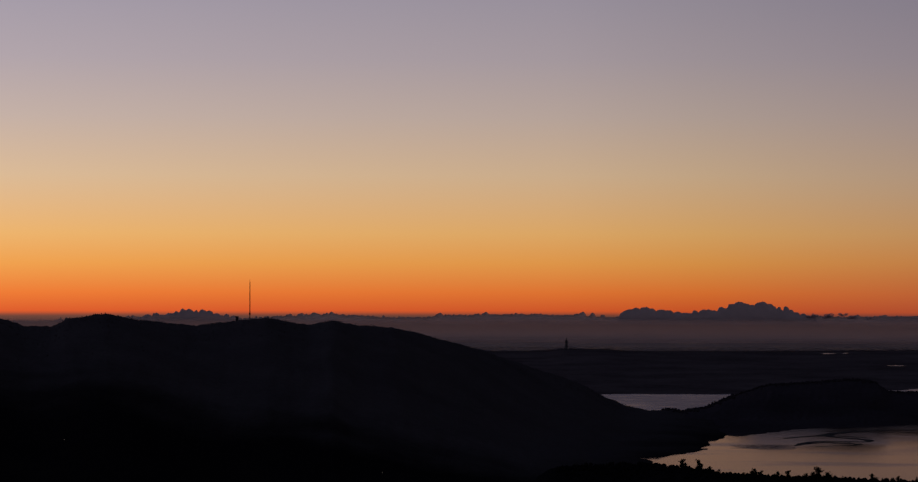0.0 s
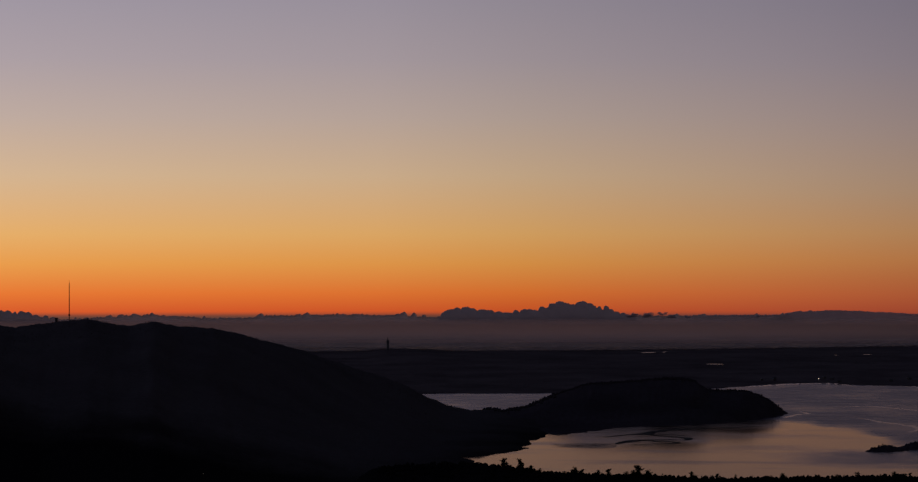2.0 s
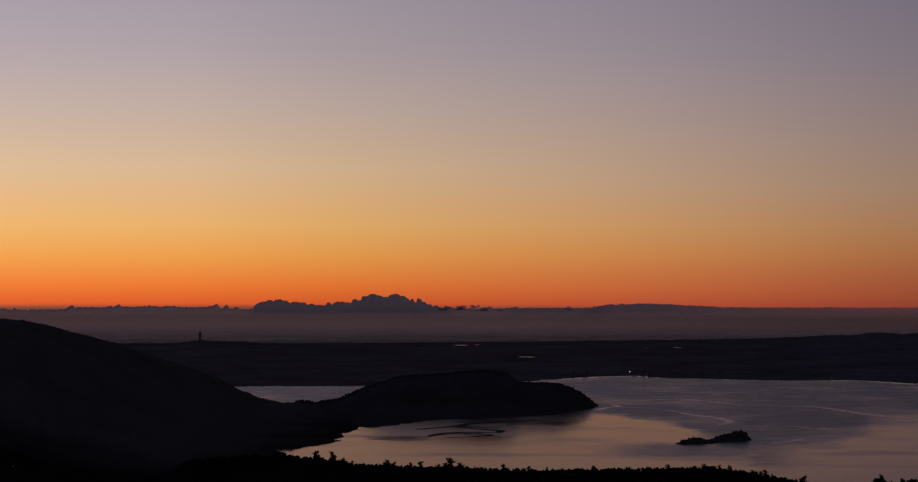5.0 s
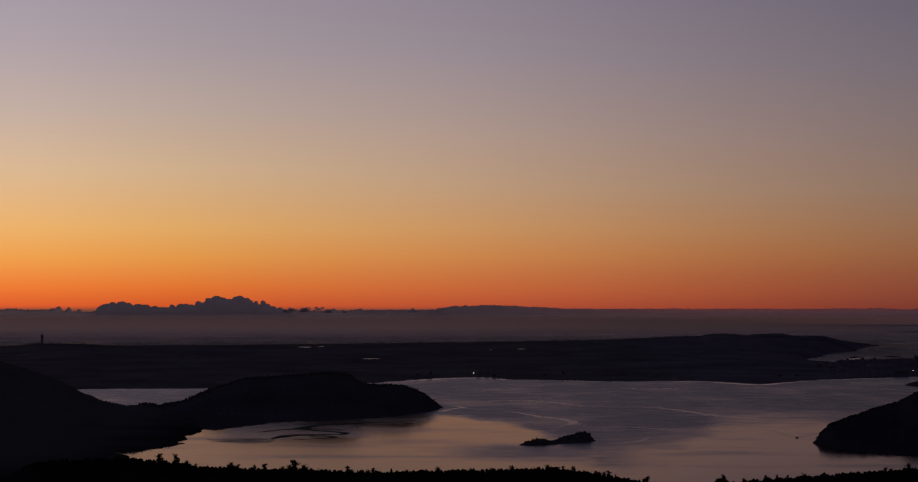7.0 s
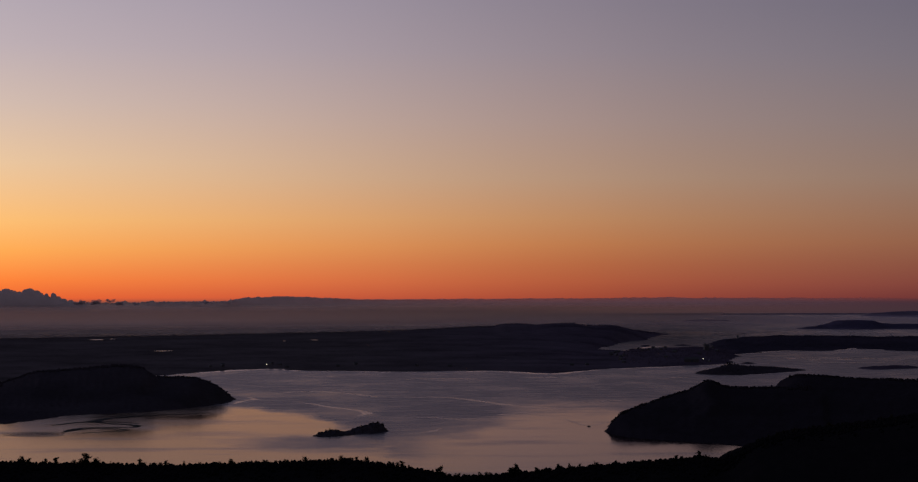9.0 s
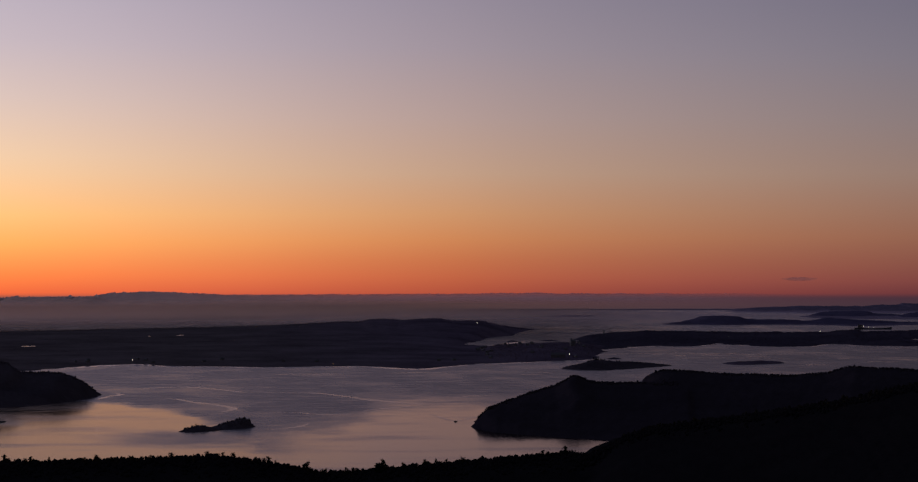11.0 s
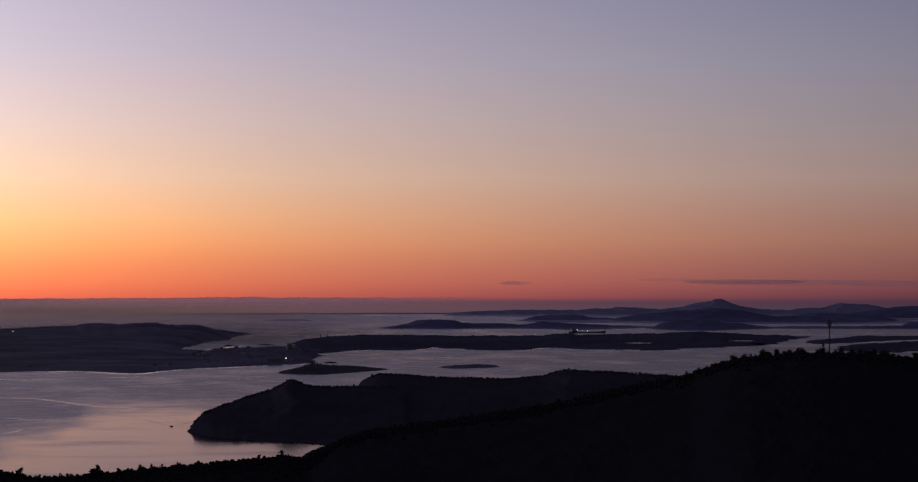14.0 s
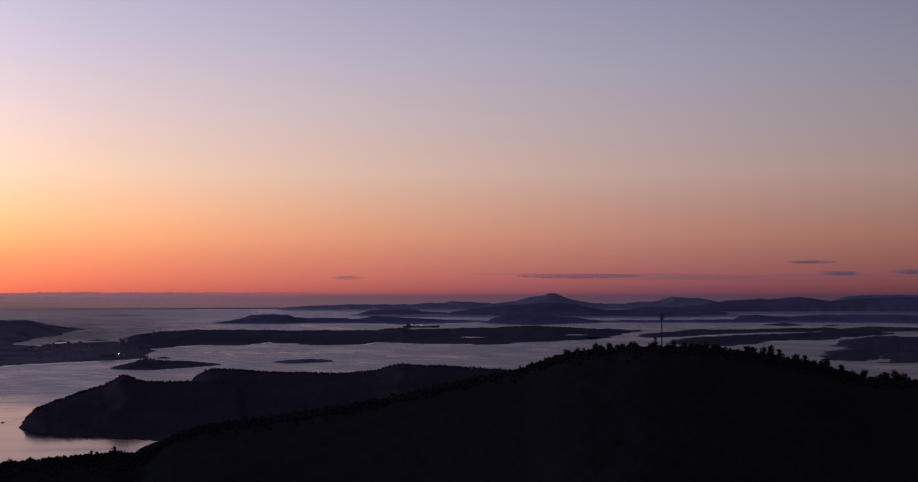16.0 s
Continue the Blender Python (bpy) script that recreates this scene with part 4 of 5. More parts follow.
for az, d, h in ((8.64, 2462, 1.6), (8.7, 2466, 2.0), (8.75, 2470, 2.5), (8.8, 2468, 3.0), (8.84, 2473, 2.7), (8.89, 2472, 2.2), (8.96, 2474, 1.7), (9.2, 2480, 1.6), (9.26, 2480, 1.4)):
    plant(("spruce", "pine")[n % 2], h, az, d, NEAR_ISLE, "trees on the isle off the town", n)
    n += 1


def thicket(name, land, crest, az0, az1, count, low, high, wide, seed, label, mat):
    """Bushes and young trees along a crest, too many to count: ragged twig tufts in one mesh."""
    rng = np.random.RandomState(seed)
    az = rng.uniform(az0, az1, count)
    d = np.interp(az, crest[:, 0], crest[:, 1]) + rng.normal(0, wide, count)
    at = np.stack([d * np.sin(np.radians(az)), d * np.cos(np.radians(az))], 1)
    foot = np.column_stack([at, land.height(at) - 0.2])
    tall = rng.uniform(low, high, count)
    tufts = 60
    up = rng.uniform(0.0, 1.0, (count, tufts))
    turn = rng.uniform(0, 2 * math.pi, (count, tufts))
    out = 0.42 * np.sqrt(np.clip(1.05 - up, 0, 1)) * rng.uniform(0.1, 1.0, (count, tufts))
    mid = foot[:, None, :] + tall[:, None, None] * np.stack([out * np.cos(turn), out * np.sin(turn), up], -1)
    V = mid[:, :, None, :] + rng.normal(0, 0.075, (count, tufts, 4, 3)) * tall[:, None, None, None]
    F = np.array([(0, 1, 2), (0, 2, 3), (0, 3, 1), (1, 3, 2)])[None] + 4 * np.arange(count * tufts)[:, None, None]
    return tagged(raw(name, V.reshape(-1, 3).tolist(), F.reshape(-1, 3).tolist(), mat), label, "bushes", "", "stuff")


thicket("ridge_thicket", MAIN, MAIN.crests[1][0], -8.5, 8.9, 90, 1.2, 2.6, 7, 301, "bare bushes and young trees along the bay ridge", TWIG)
thicket("hill_thicket", MAIN, MAIN.crests[2][0], 8.9, 25.5, 130, 1.2, 2.8, 9, 302, "bare bushes and young trees along the wooded hill", TWIG)
for az, d, h in ((0.82, 1611, 1.2), (0.9, 1612, 1.4), (1.02, 1615, 1.2), (1.75, 1640, 1.4), (1.85, 1642, 1.5), (1.95, 1643, 1.3)):
    plant("pine", h, az, d, ISLET, "trees on the islet", n)
    n += 1


# ---- clouds ----
def cloud_mat(name, col, lo, hi, thin=1.0, ends=None, through_light=0.36):
    """Cloud seen against the glow: solid above, thinning into haze below."""
    m = Mat(name)
    m.t.nodes.remove(m.b)
    pos = m.node("ShaderNodeNewGeometry").outputs["Position"]
    xyz = m.node("ShaderNodeSeparateXYZ", Vector=pos)
    z = xyz.outputs[2]
    grain = m.noise(0.08, 4, pos)
    body = m.math("MULTIPLY", m.span(m.math("ADD", z, m.math("MULTIPLY", grain, 3.0)), lo, hi, 0, 1, True), thin)
    if ends:
        bearing = m.math("MULTIPLY", m.math("ARCTAN2", xyz.outputs[0], xyz.outputs[1]), 57.2958)
        body = m.math("MULTIPLY", body, m.span(bearing, *ends, 1, 0, True))
    lump = m.noise(0.05, 5, pos, 0.65)
    shade = m.ramp(lump, (0.3, tuple(c * 0.84 for c in col)), (0.65, col))
    dif = m.node("ShaderNodeBsdfDiffuse", Color=shade).outputs[0]
    trl = m.node("ShaderNodeBsdfTranslucent", Color=(col[0] * 0.9, col[1] * 0.95, col[2], 1)).outputs[0]
    both = m.node("ShaderNodeMixShader")
    both.inputs[0].default_value = through_light
    m.put(both.inputs[1], dif)
    m.put(both.inputs[2], trl)
    mix = m.node("ShaderNodeMixShader")
    m.put(mix.inputs[0], body)
    m.put(mix.inputs[1], m.node("ShaderNodeBsdfTransparent").outputs[0])
    m.put(mix.inputs[2], both.outputs[0])
    m.put(m.t.nodes["Material Output"].inputs[0], mix.outputs[0])
    return m.m


CLOUD = cloud_mat("dusk_cloud", (0.86, 0.74, 0.74), 0, 25, 1.0, None, 0.12)
FLATCLOUD = cloud_mat("flat_dusk_cloud", (0.93, 0.76, 0.85), 8, 26, 0.75, (8.0, 14.0), 0.5)
BANKCLOUD = cloud_mat("bank_cloud", (0.97, 0.82, 0.78), 0, 20, 1.0, (-0.5, 5.6), 0.46)
VEIL = cloud_mat("thin_cloud", (0.66, 0.58, 0.66), 0, 1, 0.23)
SCRAP = cloud_mat("torn_cloud", (0.86, 0.74, 0.74), 0, 1, 0.42)
WISP = cloud_mat("faint_cloud", (0.75, 0.66, 0.72), 0, 1, 0.09)
BALL = bmesh.new()
bmesh.ops.create_icosphere(BALL, subdivisions=3, radius=1)
BALL_V = np.array([v.co[:] for v in BALL.verts])
BALL_F = np.array([[v.index for v in f.verts] for f in BALL.faces])
BALL.free()


def puffs(name, items, mat, label, seed):
    """Billowing lumps (bearing, distance, height, radius, flatness) joined into one cloud."""
    V, F = [], []
    for k, (az, d, z, r, flat) in enumerate(items):
        x, y = polar(az, d)
        v = BALL_V * r
        bump = lumps(v[:, :2] + v[:, 2:] * 0.7 + k * 31.7, r * 0.9, seed + k % 7, 3)
        v = v * (1 + 0.13 * bump[:, None])
        v[:, 0] *= flat
        a = radians(-az)
        V.append(np.stack([x + v[:, 0] * math.cos(a) - v[:, 1] * math.sin(a), y + v[:, 0] * math.sin(a) + v[:, 1] * math.cos(a), z + v[:, 2]], 1))
        F.append(BALL_F + k * len(BALL_V))
    ob = raw(name, np.concatenate(V).tolist(), np.concatenate(F).tolist(), mat)
    return tagged(ob, label, "cloud", "clouds over the horizon", "structure")


def domed(u, line, domes, d0, seed, fine):
    """The upper outline of a cloud: a line, round domes (bearing, elevation of the top, radius) with smaller ones on them, and fine curls."""
    rng = np.random.RandomState(seed)
    out = line.copy()

    def swell(c, zc, r):
        near = np.abs(u - c) < r
        out[near] = np.maximum(out[near], zc + np.sqrt(r * r - (u[near] - c) ** 2))

    for az, el, r in domes:
        c, zc = math.radians(az) * d0, EYE + d0 * math.tan(math.radians(el)) - r
        swell(c, zc, r)
        for k in range(4):
            a, r2 = rng.uniform(0.45, 1.35) * rng.choice((-1, 1)), r * rng.uniform(0.15, 0.3)
            swell(c + math.sin(a) * r * 0.86, zc + math.cos(a) * r * 0.86 - r2 * 0.55, r2)
    for c in rng.uniform(u.min(), u.max(), int((u.max() - u.min()) / (fine * 2.2))):
        r = fine * rng.uniform(0.5, 1.2)
        swell(c, float(np.interp(c, u, out)) - r * rng.uniform(0.45, 1.0), r)
    return out


def cloud_wall(name, profile, az0, az1, domes, fine, d0, mat, label, seed, wave=0.0):
    """A long bank of cloud: domed crest, bulging front and back, one mesh."""
    az = np.arange(az0, az1, 0.01)
    u = np.radians(az) * d0
    line = np.interp(az, [p[0] for p in profile], [EYE + d0 * math.tan(radians(p[1])) for p in profile])
    line = line + wave * lumps(np.stack([u, u * 0], 1), 90, seed + 2, 4)
    crest = domed(u, line, domes, d0, seed, fine) + 0.45 * fine * lumps(np.stack([u, u * 0], 1), 11, seed + 6, 4)
    ends = np.clip(np.minimum(az - az0, az1 - az) / 0.25, 0, 1)
    crest = crest * ends - 3 * (1 - ends)
    span = 101
    pad = np.pad(crest, span // 2, mode="edge")
    smooth = np.convolve(pad, np.ones(span) / span, "valid")
    section = [(-7, 0.0), (-8.5, 0.25), (-9.5, 0.5), (-9, 0.65), (-7.5, 0.78), (-5.5, 0.88), (-3.4, 0.95), (-1.5, 0.985), (0, 1.0), (1.0, 0.985)]
    V, n = [], len(az)
    for k, (off, t) in enumerate(section):
        w = float(np.clip((t - 0.85) / 0.13, 0, 1))
        z = -3 + (w * crest + (1 - w) * smooth + 3) * t
        bulge = lumps(np.stack([u, np.full(n, k * 9.0)], 1), 40, seed + 4, 2) * 0.5 * (t < 0.97)
        d = d0 + off + bulge
        V.append(np.stack([d * np.sin(np.radians(az)), d * np.cos(np.radians(az)), z], 1))
    idx = np.arange(n * len(section)).reshape(len(section), n)
    F = np.stack([idx[:-1, :-1], idx[:-1, 1:], idx[1:, 1:], idx[1:, :-1]], -1).reshape(-1, 4)
    ob = raw(name, np.concatenate(V).tolist(), F.tolist(), mat)
    return tagged(ob, label, "cloud", "clouds over the horizon", "structure")


BANK = [(-26, -1.03), (-19.9, -1.03), (-18.9, -1.025), (-18.3, -0.99), (-17.4, -0.95), (-15.2, -0.98), (-14.4, -0.94), (-13.8, -0.9), (-13.0, -0.92), (-12.4, -0.965), (-11.7, -0.96),
        (-11.2, -0.91), (-9.4, -0.9), (-8.1, -0.945), (-4.2, -0.925), (-2.7, -0.92), (-1.1, -0.905), (-0.75, -0.832), (-0.1, -0.82), (0.6, -0.832), (1.0, -0.86), (1.5, -0.885), (3, -0.885), (5.5, -0.872), (7.6, -0.858),
        (9.3, -0.876), (11.6, -0.872), (13.0, -0.9), (15, -0.98)]
BANK_TOPS = [(-18.77, -0.986, 7), (-18.64, -0.977, 8.6), (-14.44, -0.933, 7), (-14.29, -0.894, 6.5), (-14.06, -0.877, 8.6), (-13.8, -0.864, 5.7), (-13.46, -0.859, 8), (-12.43, -0.93, 3.6),
             (-11.32, -0.873, 6.5), (-10.59, -0.88, 9), (-10.42, -0.866, 9), (-8.62, -0.875, 5), (-8.49, -0.857, 5), (-8.3, -0.865, 4.3), (-8.1, -0.895, 3.6), (-3.12, -0.888, 9.7),
             (-2.62, -0.89, 9.7), (-1.55, -0.881, 4.5), (-1.05, -0.884, 6.5), (-0.93, -0.868, 7)]
cloud_wall("cloud_bank", BANK, -25, -0.7, BANK_TOPS, 2.2, 4860, BANKCLOUD, "long low bank of dark cumulus along the horizon", 81, 0.6)
RUFFLED = [(-0.95, -0.872, 6), (-0.82, -0.846, 5), (-0.7, -0.824, 5), (-0.5, -0.816, 8), (-0.2, -0.811, 9), (0.1, -0.824, 6), (0.38, -0.821, 8), (0.62, -0.832, 6)]
cloud_wall("cloud_bank", BANK, -1.5, 6.0, RUFFLED, 1.0, 4863, BANKCLOUD, "soft grey cloud bank with a ruffled top", 181, 0.5)
cloud_wall("cloud_bank", BANK, -3.0, 14.5, (), 0.9, 4866, FLATCLOUD, "flat grey cloud bank lying along the sea horizon", 82, 0.7)
HEAP = [(-8.0, -0.97), (-7.8, -0.91), (-7.3, -0.83), (-6.7, -0.86), (-6.3, -0.87), (-5.9, -0.83), (-5.6, -0.74), (-4.8, -0.73), (-4.6, -0.8), (-4.3, -0.88), (-4.0, -0.92), (-3.7, -0.98)]
HEAP_TOPS = [(-7.8, -0.895, 6), (-7.73, -0.86, 7), (-7.66, -0.826, 7), (-7.57, -0.792, 9), (-7.45, -0.765, 10), (-7.27, -0.746, 12), (-7.14, -0.773, 6.5), (-6.95, -0.792, 13), (-6.8, -0.815, 10), (-6.64, -0.834, 10),
             (-6.47, -0.854, 10), (-6.29, -0.811, 4.5), (-6.12, -0.788, 8), (-6.02, -0.784, 6), (-5.91, -0.811, 6), (-5.77, -0.745, 6.5), (-5.66, -0.768, 5), (-5.56, -0.675, 7),
             (-5.41, -0.637, 11), (-5.27, -0.675, 6.5), (-5.16, -0.694, 6), (-5.05, -0.656, 6), (-4.95, -0.636, 9), (-4.83, -0.675, 8), (-4.76, -0.725, 4.5), (-4.64, -0.736, 3.2),
             (-4.5, -0.736, 5), (-4.41, -0.79, 5), (-4.31, -0.836, 7), (-4.18, -0.867, 6.5)]
cloud_wall("cumulus_cloud", HEAP, -8.0, -3.7, HEAP_TOPS, 1.5, 4836, CLOUD, "tall dark cumulus heap with billowing top", 83)
SMALL = [(-17.6, -1.05), (-17.2, -0.96), (-16.6, -0.9), (-16.2, -0.85), (-15.8, -0.9), (-15.1, -1.02)]
SMALL_TOPS = [(-17.08, -0.909, 11), (-16.91, -0.879, 7), (-16.65, -0.888, 9), (-16.5, -0.849, 8), (-16.38, -0.807, 5.7), (-16.26, -0.794, 7), (-16.12, -0.836, 5.7), (-15.99, -0.815, 8.6),
              (-15.87, -0.832, 7), (-15.72, -0.887, 8), (-15.53, -0.896, 5), (-15.38, -0.921, 5)]
cloud_wall("cumulus_cloud", SMALL, -17.6, -15.1, SMALL_TOPS, 1.5, 4840, CLOUD, "small dark cumulus behind the mast hill", 84)


bits = random.Random(33)
for az, el, r in ((-4.06, -0.889, 2.6), (-3.94, -0.86, 3.2), (-3.77, -0.89, 2.4), (-3.66, -0.862, 3.2), (-3.39, -0.842, 2.6), (-3.21, -0.9, 2.6), (-2.9, -0.9, 2.0), (-1.56, -0.888, 2.2)):
    items = [(az + bits.uniform(-0.07, 0.07), 4832 + bits.uniform(-3, 3), EYE + 4832 * math.tan(radians(el - 0.035 + bits.uniform(-0.03, 0.015))), r * bits.uniform(0.3, 0.85), bits.uniform(1.3, 2.6)) for k in range(9)]
    puffs("cloud_scrap", items, SCRAP, "torn dark scrap of cloud above the bank", 140)


def streak_items(az0, az1, el, thick, seed, heavy=0.5, layers=3):
    """Flat lenses laid over one another, thickest where heavy says along the streak."""
    rng = random.Random(seed)
    out = []
    for k in range(layers):
        q = 1 - k / layers * 0.75
        c = az0 + (az1 - az0) * (heavy + (0.5 - heavy) * q)
        half = radians(az1 - az0) / 2 * q * 4820
        w = thick * (0.35 + 0.65 * q)
        out.append((c, 4820 + k * 9, EYE + 4820 * math.tan(radians(el + rng.uniform(-0.012, 0.012))), w, half / w))
    return out


puffs("cloud_streak", streak_items(16.1, 18.5, -0.556, 3.6, 96, 0.35, 1), VEIL, "mauve cloud streak, thickest at one end", 86)
puffs("cloud_streak", streak_items(16.4, 20.9, -0.575, 5.0, 97, 0.3, 2) + streak_items(15.2, 16.7, -0.52, 2.0, 98, 0.7, 1) + streak_items(19.0, 24.8, -0.6, 6.0, 99, 0.4, 1), WISP,
      "long faint mauve cloud streak", 86)
puffs("cloud_streak", streak_items(21.45, 22.4, -0.29, 2.6, 92, 0.3), VEIL, "small dark cloud wisp in the pink sky", 87)
puffs("cloud_streak", streak_items(22.0, 22.85, -0.52, 3.6, 93, 0.75), VEIL, "small dark cloud wisp in the pink sky", 88)
puffs("cloud_streak", streak_items(23.4, 24.4, -0.48, 4.0, 94, 0.6), VEIL, "small dark cloud wisp in the pink sky", 89)
puffs("cloud_streak", streak_items(12.45, 13.15, -0.59, 3.2, 95, 0.35, 3), WISP, "small faint cloud wisp low over the sea", 90)


# ---- brown haze lying on the open sea in the south-west ----
def haze_layer(d0, d1, high, az0, az1, strength, col, label, rise=0.0):
    """A thin layer of haze that starts on the water and rises outwards."""
    m = Mat("sea_haze")
    m.t.nodes.remove(m.b)
    pos = m.node("ShaderNodeNewGeometry").outputs["Position"]
    xyz = m.node("ShaderNodeSeparateXYZ", Vector=pos)
    x, y = xyz.outputs[0], xyz.outputs[1]
    bearing = m.math("MULTIPLY", m.math("ARCTAN2", x, y), 57.2958)
    reach = m.math("POWER", m.math("ADD", m.math("MULTIPLY", x, x), m.math("MULTIPLY", y, y)), 0.5)
    wisps = m.noise(0.01, 5, m.node("ShaderNodeMapping", Vector=pos, Scale=(0.25, 1.0, 1.0)).outputs[0])
    body = m.math("MULTIPLY", m.span(reach, d0 + 80, d0 + 1100, 0, 1, True), m.span(reach, d1 - 250, d1, 1, 0.2, True))
    body = m.math("MULTIPLY", body, m.span(bearing, az1 - 8, az1, 1, 0, True))
    if rise:
        body = m.math("MULTIPLY", body, m.span(bearing, az0, az0 + rise, 0, 1, True))
    body = m.math("MULTIPLY", m.math("MULTIPLY", body, strength), m.span(wisps, 0.3, 0.7, 0.6, 1.0))
    mix = m.node("ShaderNodeMixShader")
    m.put(mix.inputs[0], body)
    m.put(mix.inputs[1], m.node("ShaderNodeBsdfTransparent").outputs[0])
    m.put(mix.inputs[2], m.node("ShaderNodeBsdfDiffuse", Color=(*col, 1)).outputs[0])
    m.put(m.t.nodes["Material Output"].inputs[0], mix.outputs[0])
    bm = bmesh.new()
    cols = []
    for k in range(81):
        az = az0 + (az1 - az0) * k / 80
        cols.append([bm.verts.new((*polar(az, d0 + (d1 - d0) * h / 24), 0.4 + high * (h / 24) ** 1.4)) for h in range(25)])
    for c0, c1 in zip(cols[:-1], cols[1:]):
        for h in range(24):
            bm.faces.new((c0[h], c1[h], c1[h + 1], c0[h + 1]))
    bmesh.ops.recalc_face_normals(bm, faces=bm.faces)
    ob = link("haze", bm, m.m, None, "", True)
    return tagged(ob, label, "haze", "", "structure")


haze_layer(3120, 4825, 18, -26, 6, 0.64, (1.0, 0.7, 0.62), "thin brown evening haze over the open sea")
haze_layer(3400, 4720, 3, -2, 28, 0.27, (0.95, 0.72, 0.86), "thin mauve evening haze among the outer islands", 7.0)


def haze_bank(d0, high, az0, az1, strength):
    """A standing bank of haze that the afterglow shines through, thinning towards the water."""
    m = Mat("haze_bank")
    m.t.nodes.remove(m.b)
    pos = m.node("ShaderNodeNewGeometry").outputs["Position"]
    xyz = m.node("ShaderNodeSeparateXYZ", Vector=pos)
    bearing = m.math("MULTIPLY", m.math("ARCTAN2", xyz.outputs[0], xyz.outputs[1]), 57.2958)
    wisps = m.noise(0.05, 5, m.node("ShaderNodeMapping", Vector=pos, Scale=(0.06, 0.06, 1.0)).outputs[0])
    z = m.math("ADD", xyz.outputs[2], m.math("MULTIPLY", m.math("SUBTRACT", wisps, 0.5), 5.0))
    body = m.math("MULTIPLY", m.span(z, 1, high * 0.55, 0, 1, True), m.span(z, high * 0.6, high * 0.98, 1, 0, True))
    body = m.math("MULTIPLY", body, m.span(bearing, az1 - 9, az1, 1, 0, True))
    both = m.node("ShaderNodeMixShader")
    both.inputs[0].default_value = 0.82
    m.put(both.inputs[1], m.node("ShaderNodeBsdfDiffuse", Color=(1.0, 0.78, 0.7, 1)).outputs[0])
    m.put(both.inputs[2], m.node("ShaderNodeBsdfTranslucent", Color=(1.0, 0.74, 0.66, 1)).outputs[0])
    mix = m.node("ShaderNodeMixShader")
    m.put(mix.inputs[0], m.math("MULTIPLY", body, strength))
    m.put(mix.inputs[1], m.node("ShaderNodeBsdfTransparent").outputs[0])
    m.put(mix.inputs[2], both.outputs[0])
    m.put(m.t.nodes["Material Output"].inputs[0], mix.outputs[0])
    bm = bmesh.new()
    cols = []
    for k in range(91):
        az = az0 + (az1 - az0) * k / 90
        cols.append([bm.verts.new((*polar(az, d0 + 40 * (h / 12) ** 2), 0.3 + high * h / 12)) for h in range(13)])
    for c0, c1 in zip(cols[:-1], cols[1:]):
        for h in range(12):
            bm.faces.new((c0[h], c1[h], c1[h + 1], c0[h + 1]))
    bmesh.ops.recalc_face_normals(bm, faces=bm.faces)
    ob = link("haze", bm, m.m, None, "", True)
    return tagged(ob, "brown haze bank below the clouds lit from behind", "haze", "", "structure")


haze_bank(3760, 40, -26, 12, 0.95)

# ---- marks on the water ----
def ribbon(name, pts, widths, z, mat, parent, label=""):
    p = np.array([polar(a, d) for a, d in pts])
    t = np.arange(len(p))
    tt = np.linspace(0, len(p) - 1, (len(p) - 1) * 8 + 1)
    ext = np.vstack([2 * p[0] - p[1], p, 2 * p[-1] - p[-2]])
    i = np.clip(tt.astype(int), 0, len(p) - 2)
    u = (tt - i)[:, None]
    a, b, c, d = ext[i], ext[i + 1], ext[i + 2], ext[i + 3]
    q = 0.5 * (2 * b + (c - a) * u + (2 * a - 5 * b + 4 * c - d) * u * u + (3 * b - a - 3 * c + d) * u ** 3)
    w = 0.65 * np.interp(tt, t, widths) * (1 + 0.25 * np.sin(tt * 5.3) * np.sin(tt * 2.1))
    tan = np.gradient(q, axis=0)
    nrm = np.stack([-tan[:, 1], tan[:, 0]], 1) / np.maximum(np.hypot(tan[:, 0], tan[:, 1]), 1e-6)[:, None]
    bm = bmesh.new()
    rows = []
    for s in (-0.5, 0, 0.5):
        rows.append([bm.verts.new((*(q[k] + nrm[k] * w[k] * s), z if s == 0 else z * 0.5)) for k in range(len(q))])
    for r0, r1 in zip(rows[:-1], rows[1:]):
        for k in range(len(q) - 1):
            bm.faces.new((r0[k], r0[k + 1], r1[k + 1], r1[k]))
    bmesh.ops.recalc_face_normals(bm, faces=bm.faces)
    for f in bm.faces:
        if f.normal.z < 0:
            f.normal_flip()
    return link(name, bm, mat, parent, label, True)


WATER = bpy.data.objects["water"]
MUD = ground_mat("wet_sandbank", (0.02, 0.018, 0.016), (0.05, 0.045, 0.04), 0.1, 0.1)
ribbon("slick", [(0.2, 1975), (0.48, 1957), (0.94, 1904), (1.4, 1870), (1.64, 1829), (1.4, 1794)], (1, 4, 7, 9, 8, 2), 0.06, SLICK, WATER, "pale smooth slick on the water")
ribbon("slick", [(1.7, 2044), (2.42, 2032), (3.2, 2028), (3.8, 1982), (4.45, 1923), (5.0, 1893), (5.5, 1875)], (2, 5, 7, 10, 12, 13, 8), 0.06, SLICK, WATER)
ribbon("slick", [(-0.29, 2105), (0.2, 2118), (0.71, 2125), (1.27, 2091), (1.87, 2040)], (2, 6, 8, 9, 2), 0.06, SLICK, WATER)
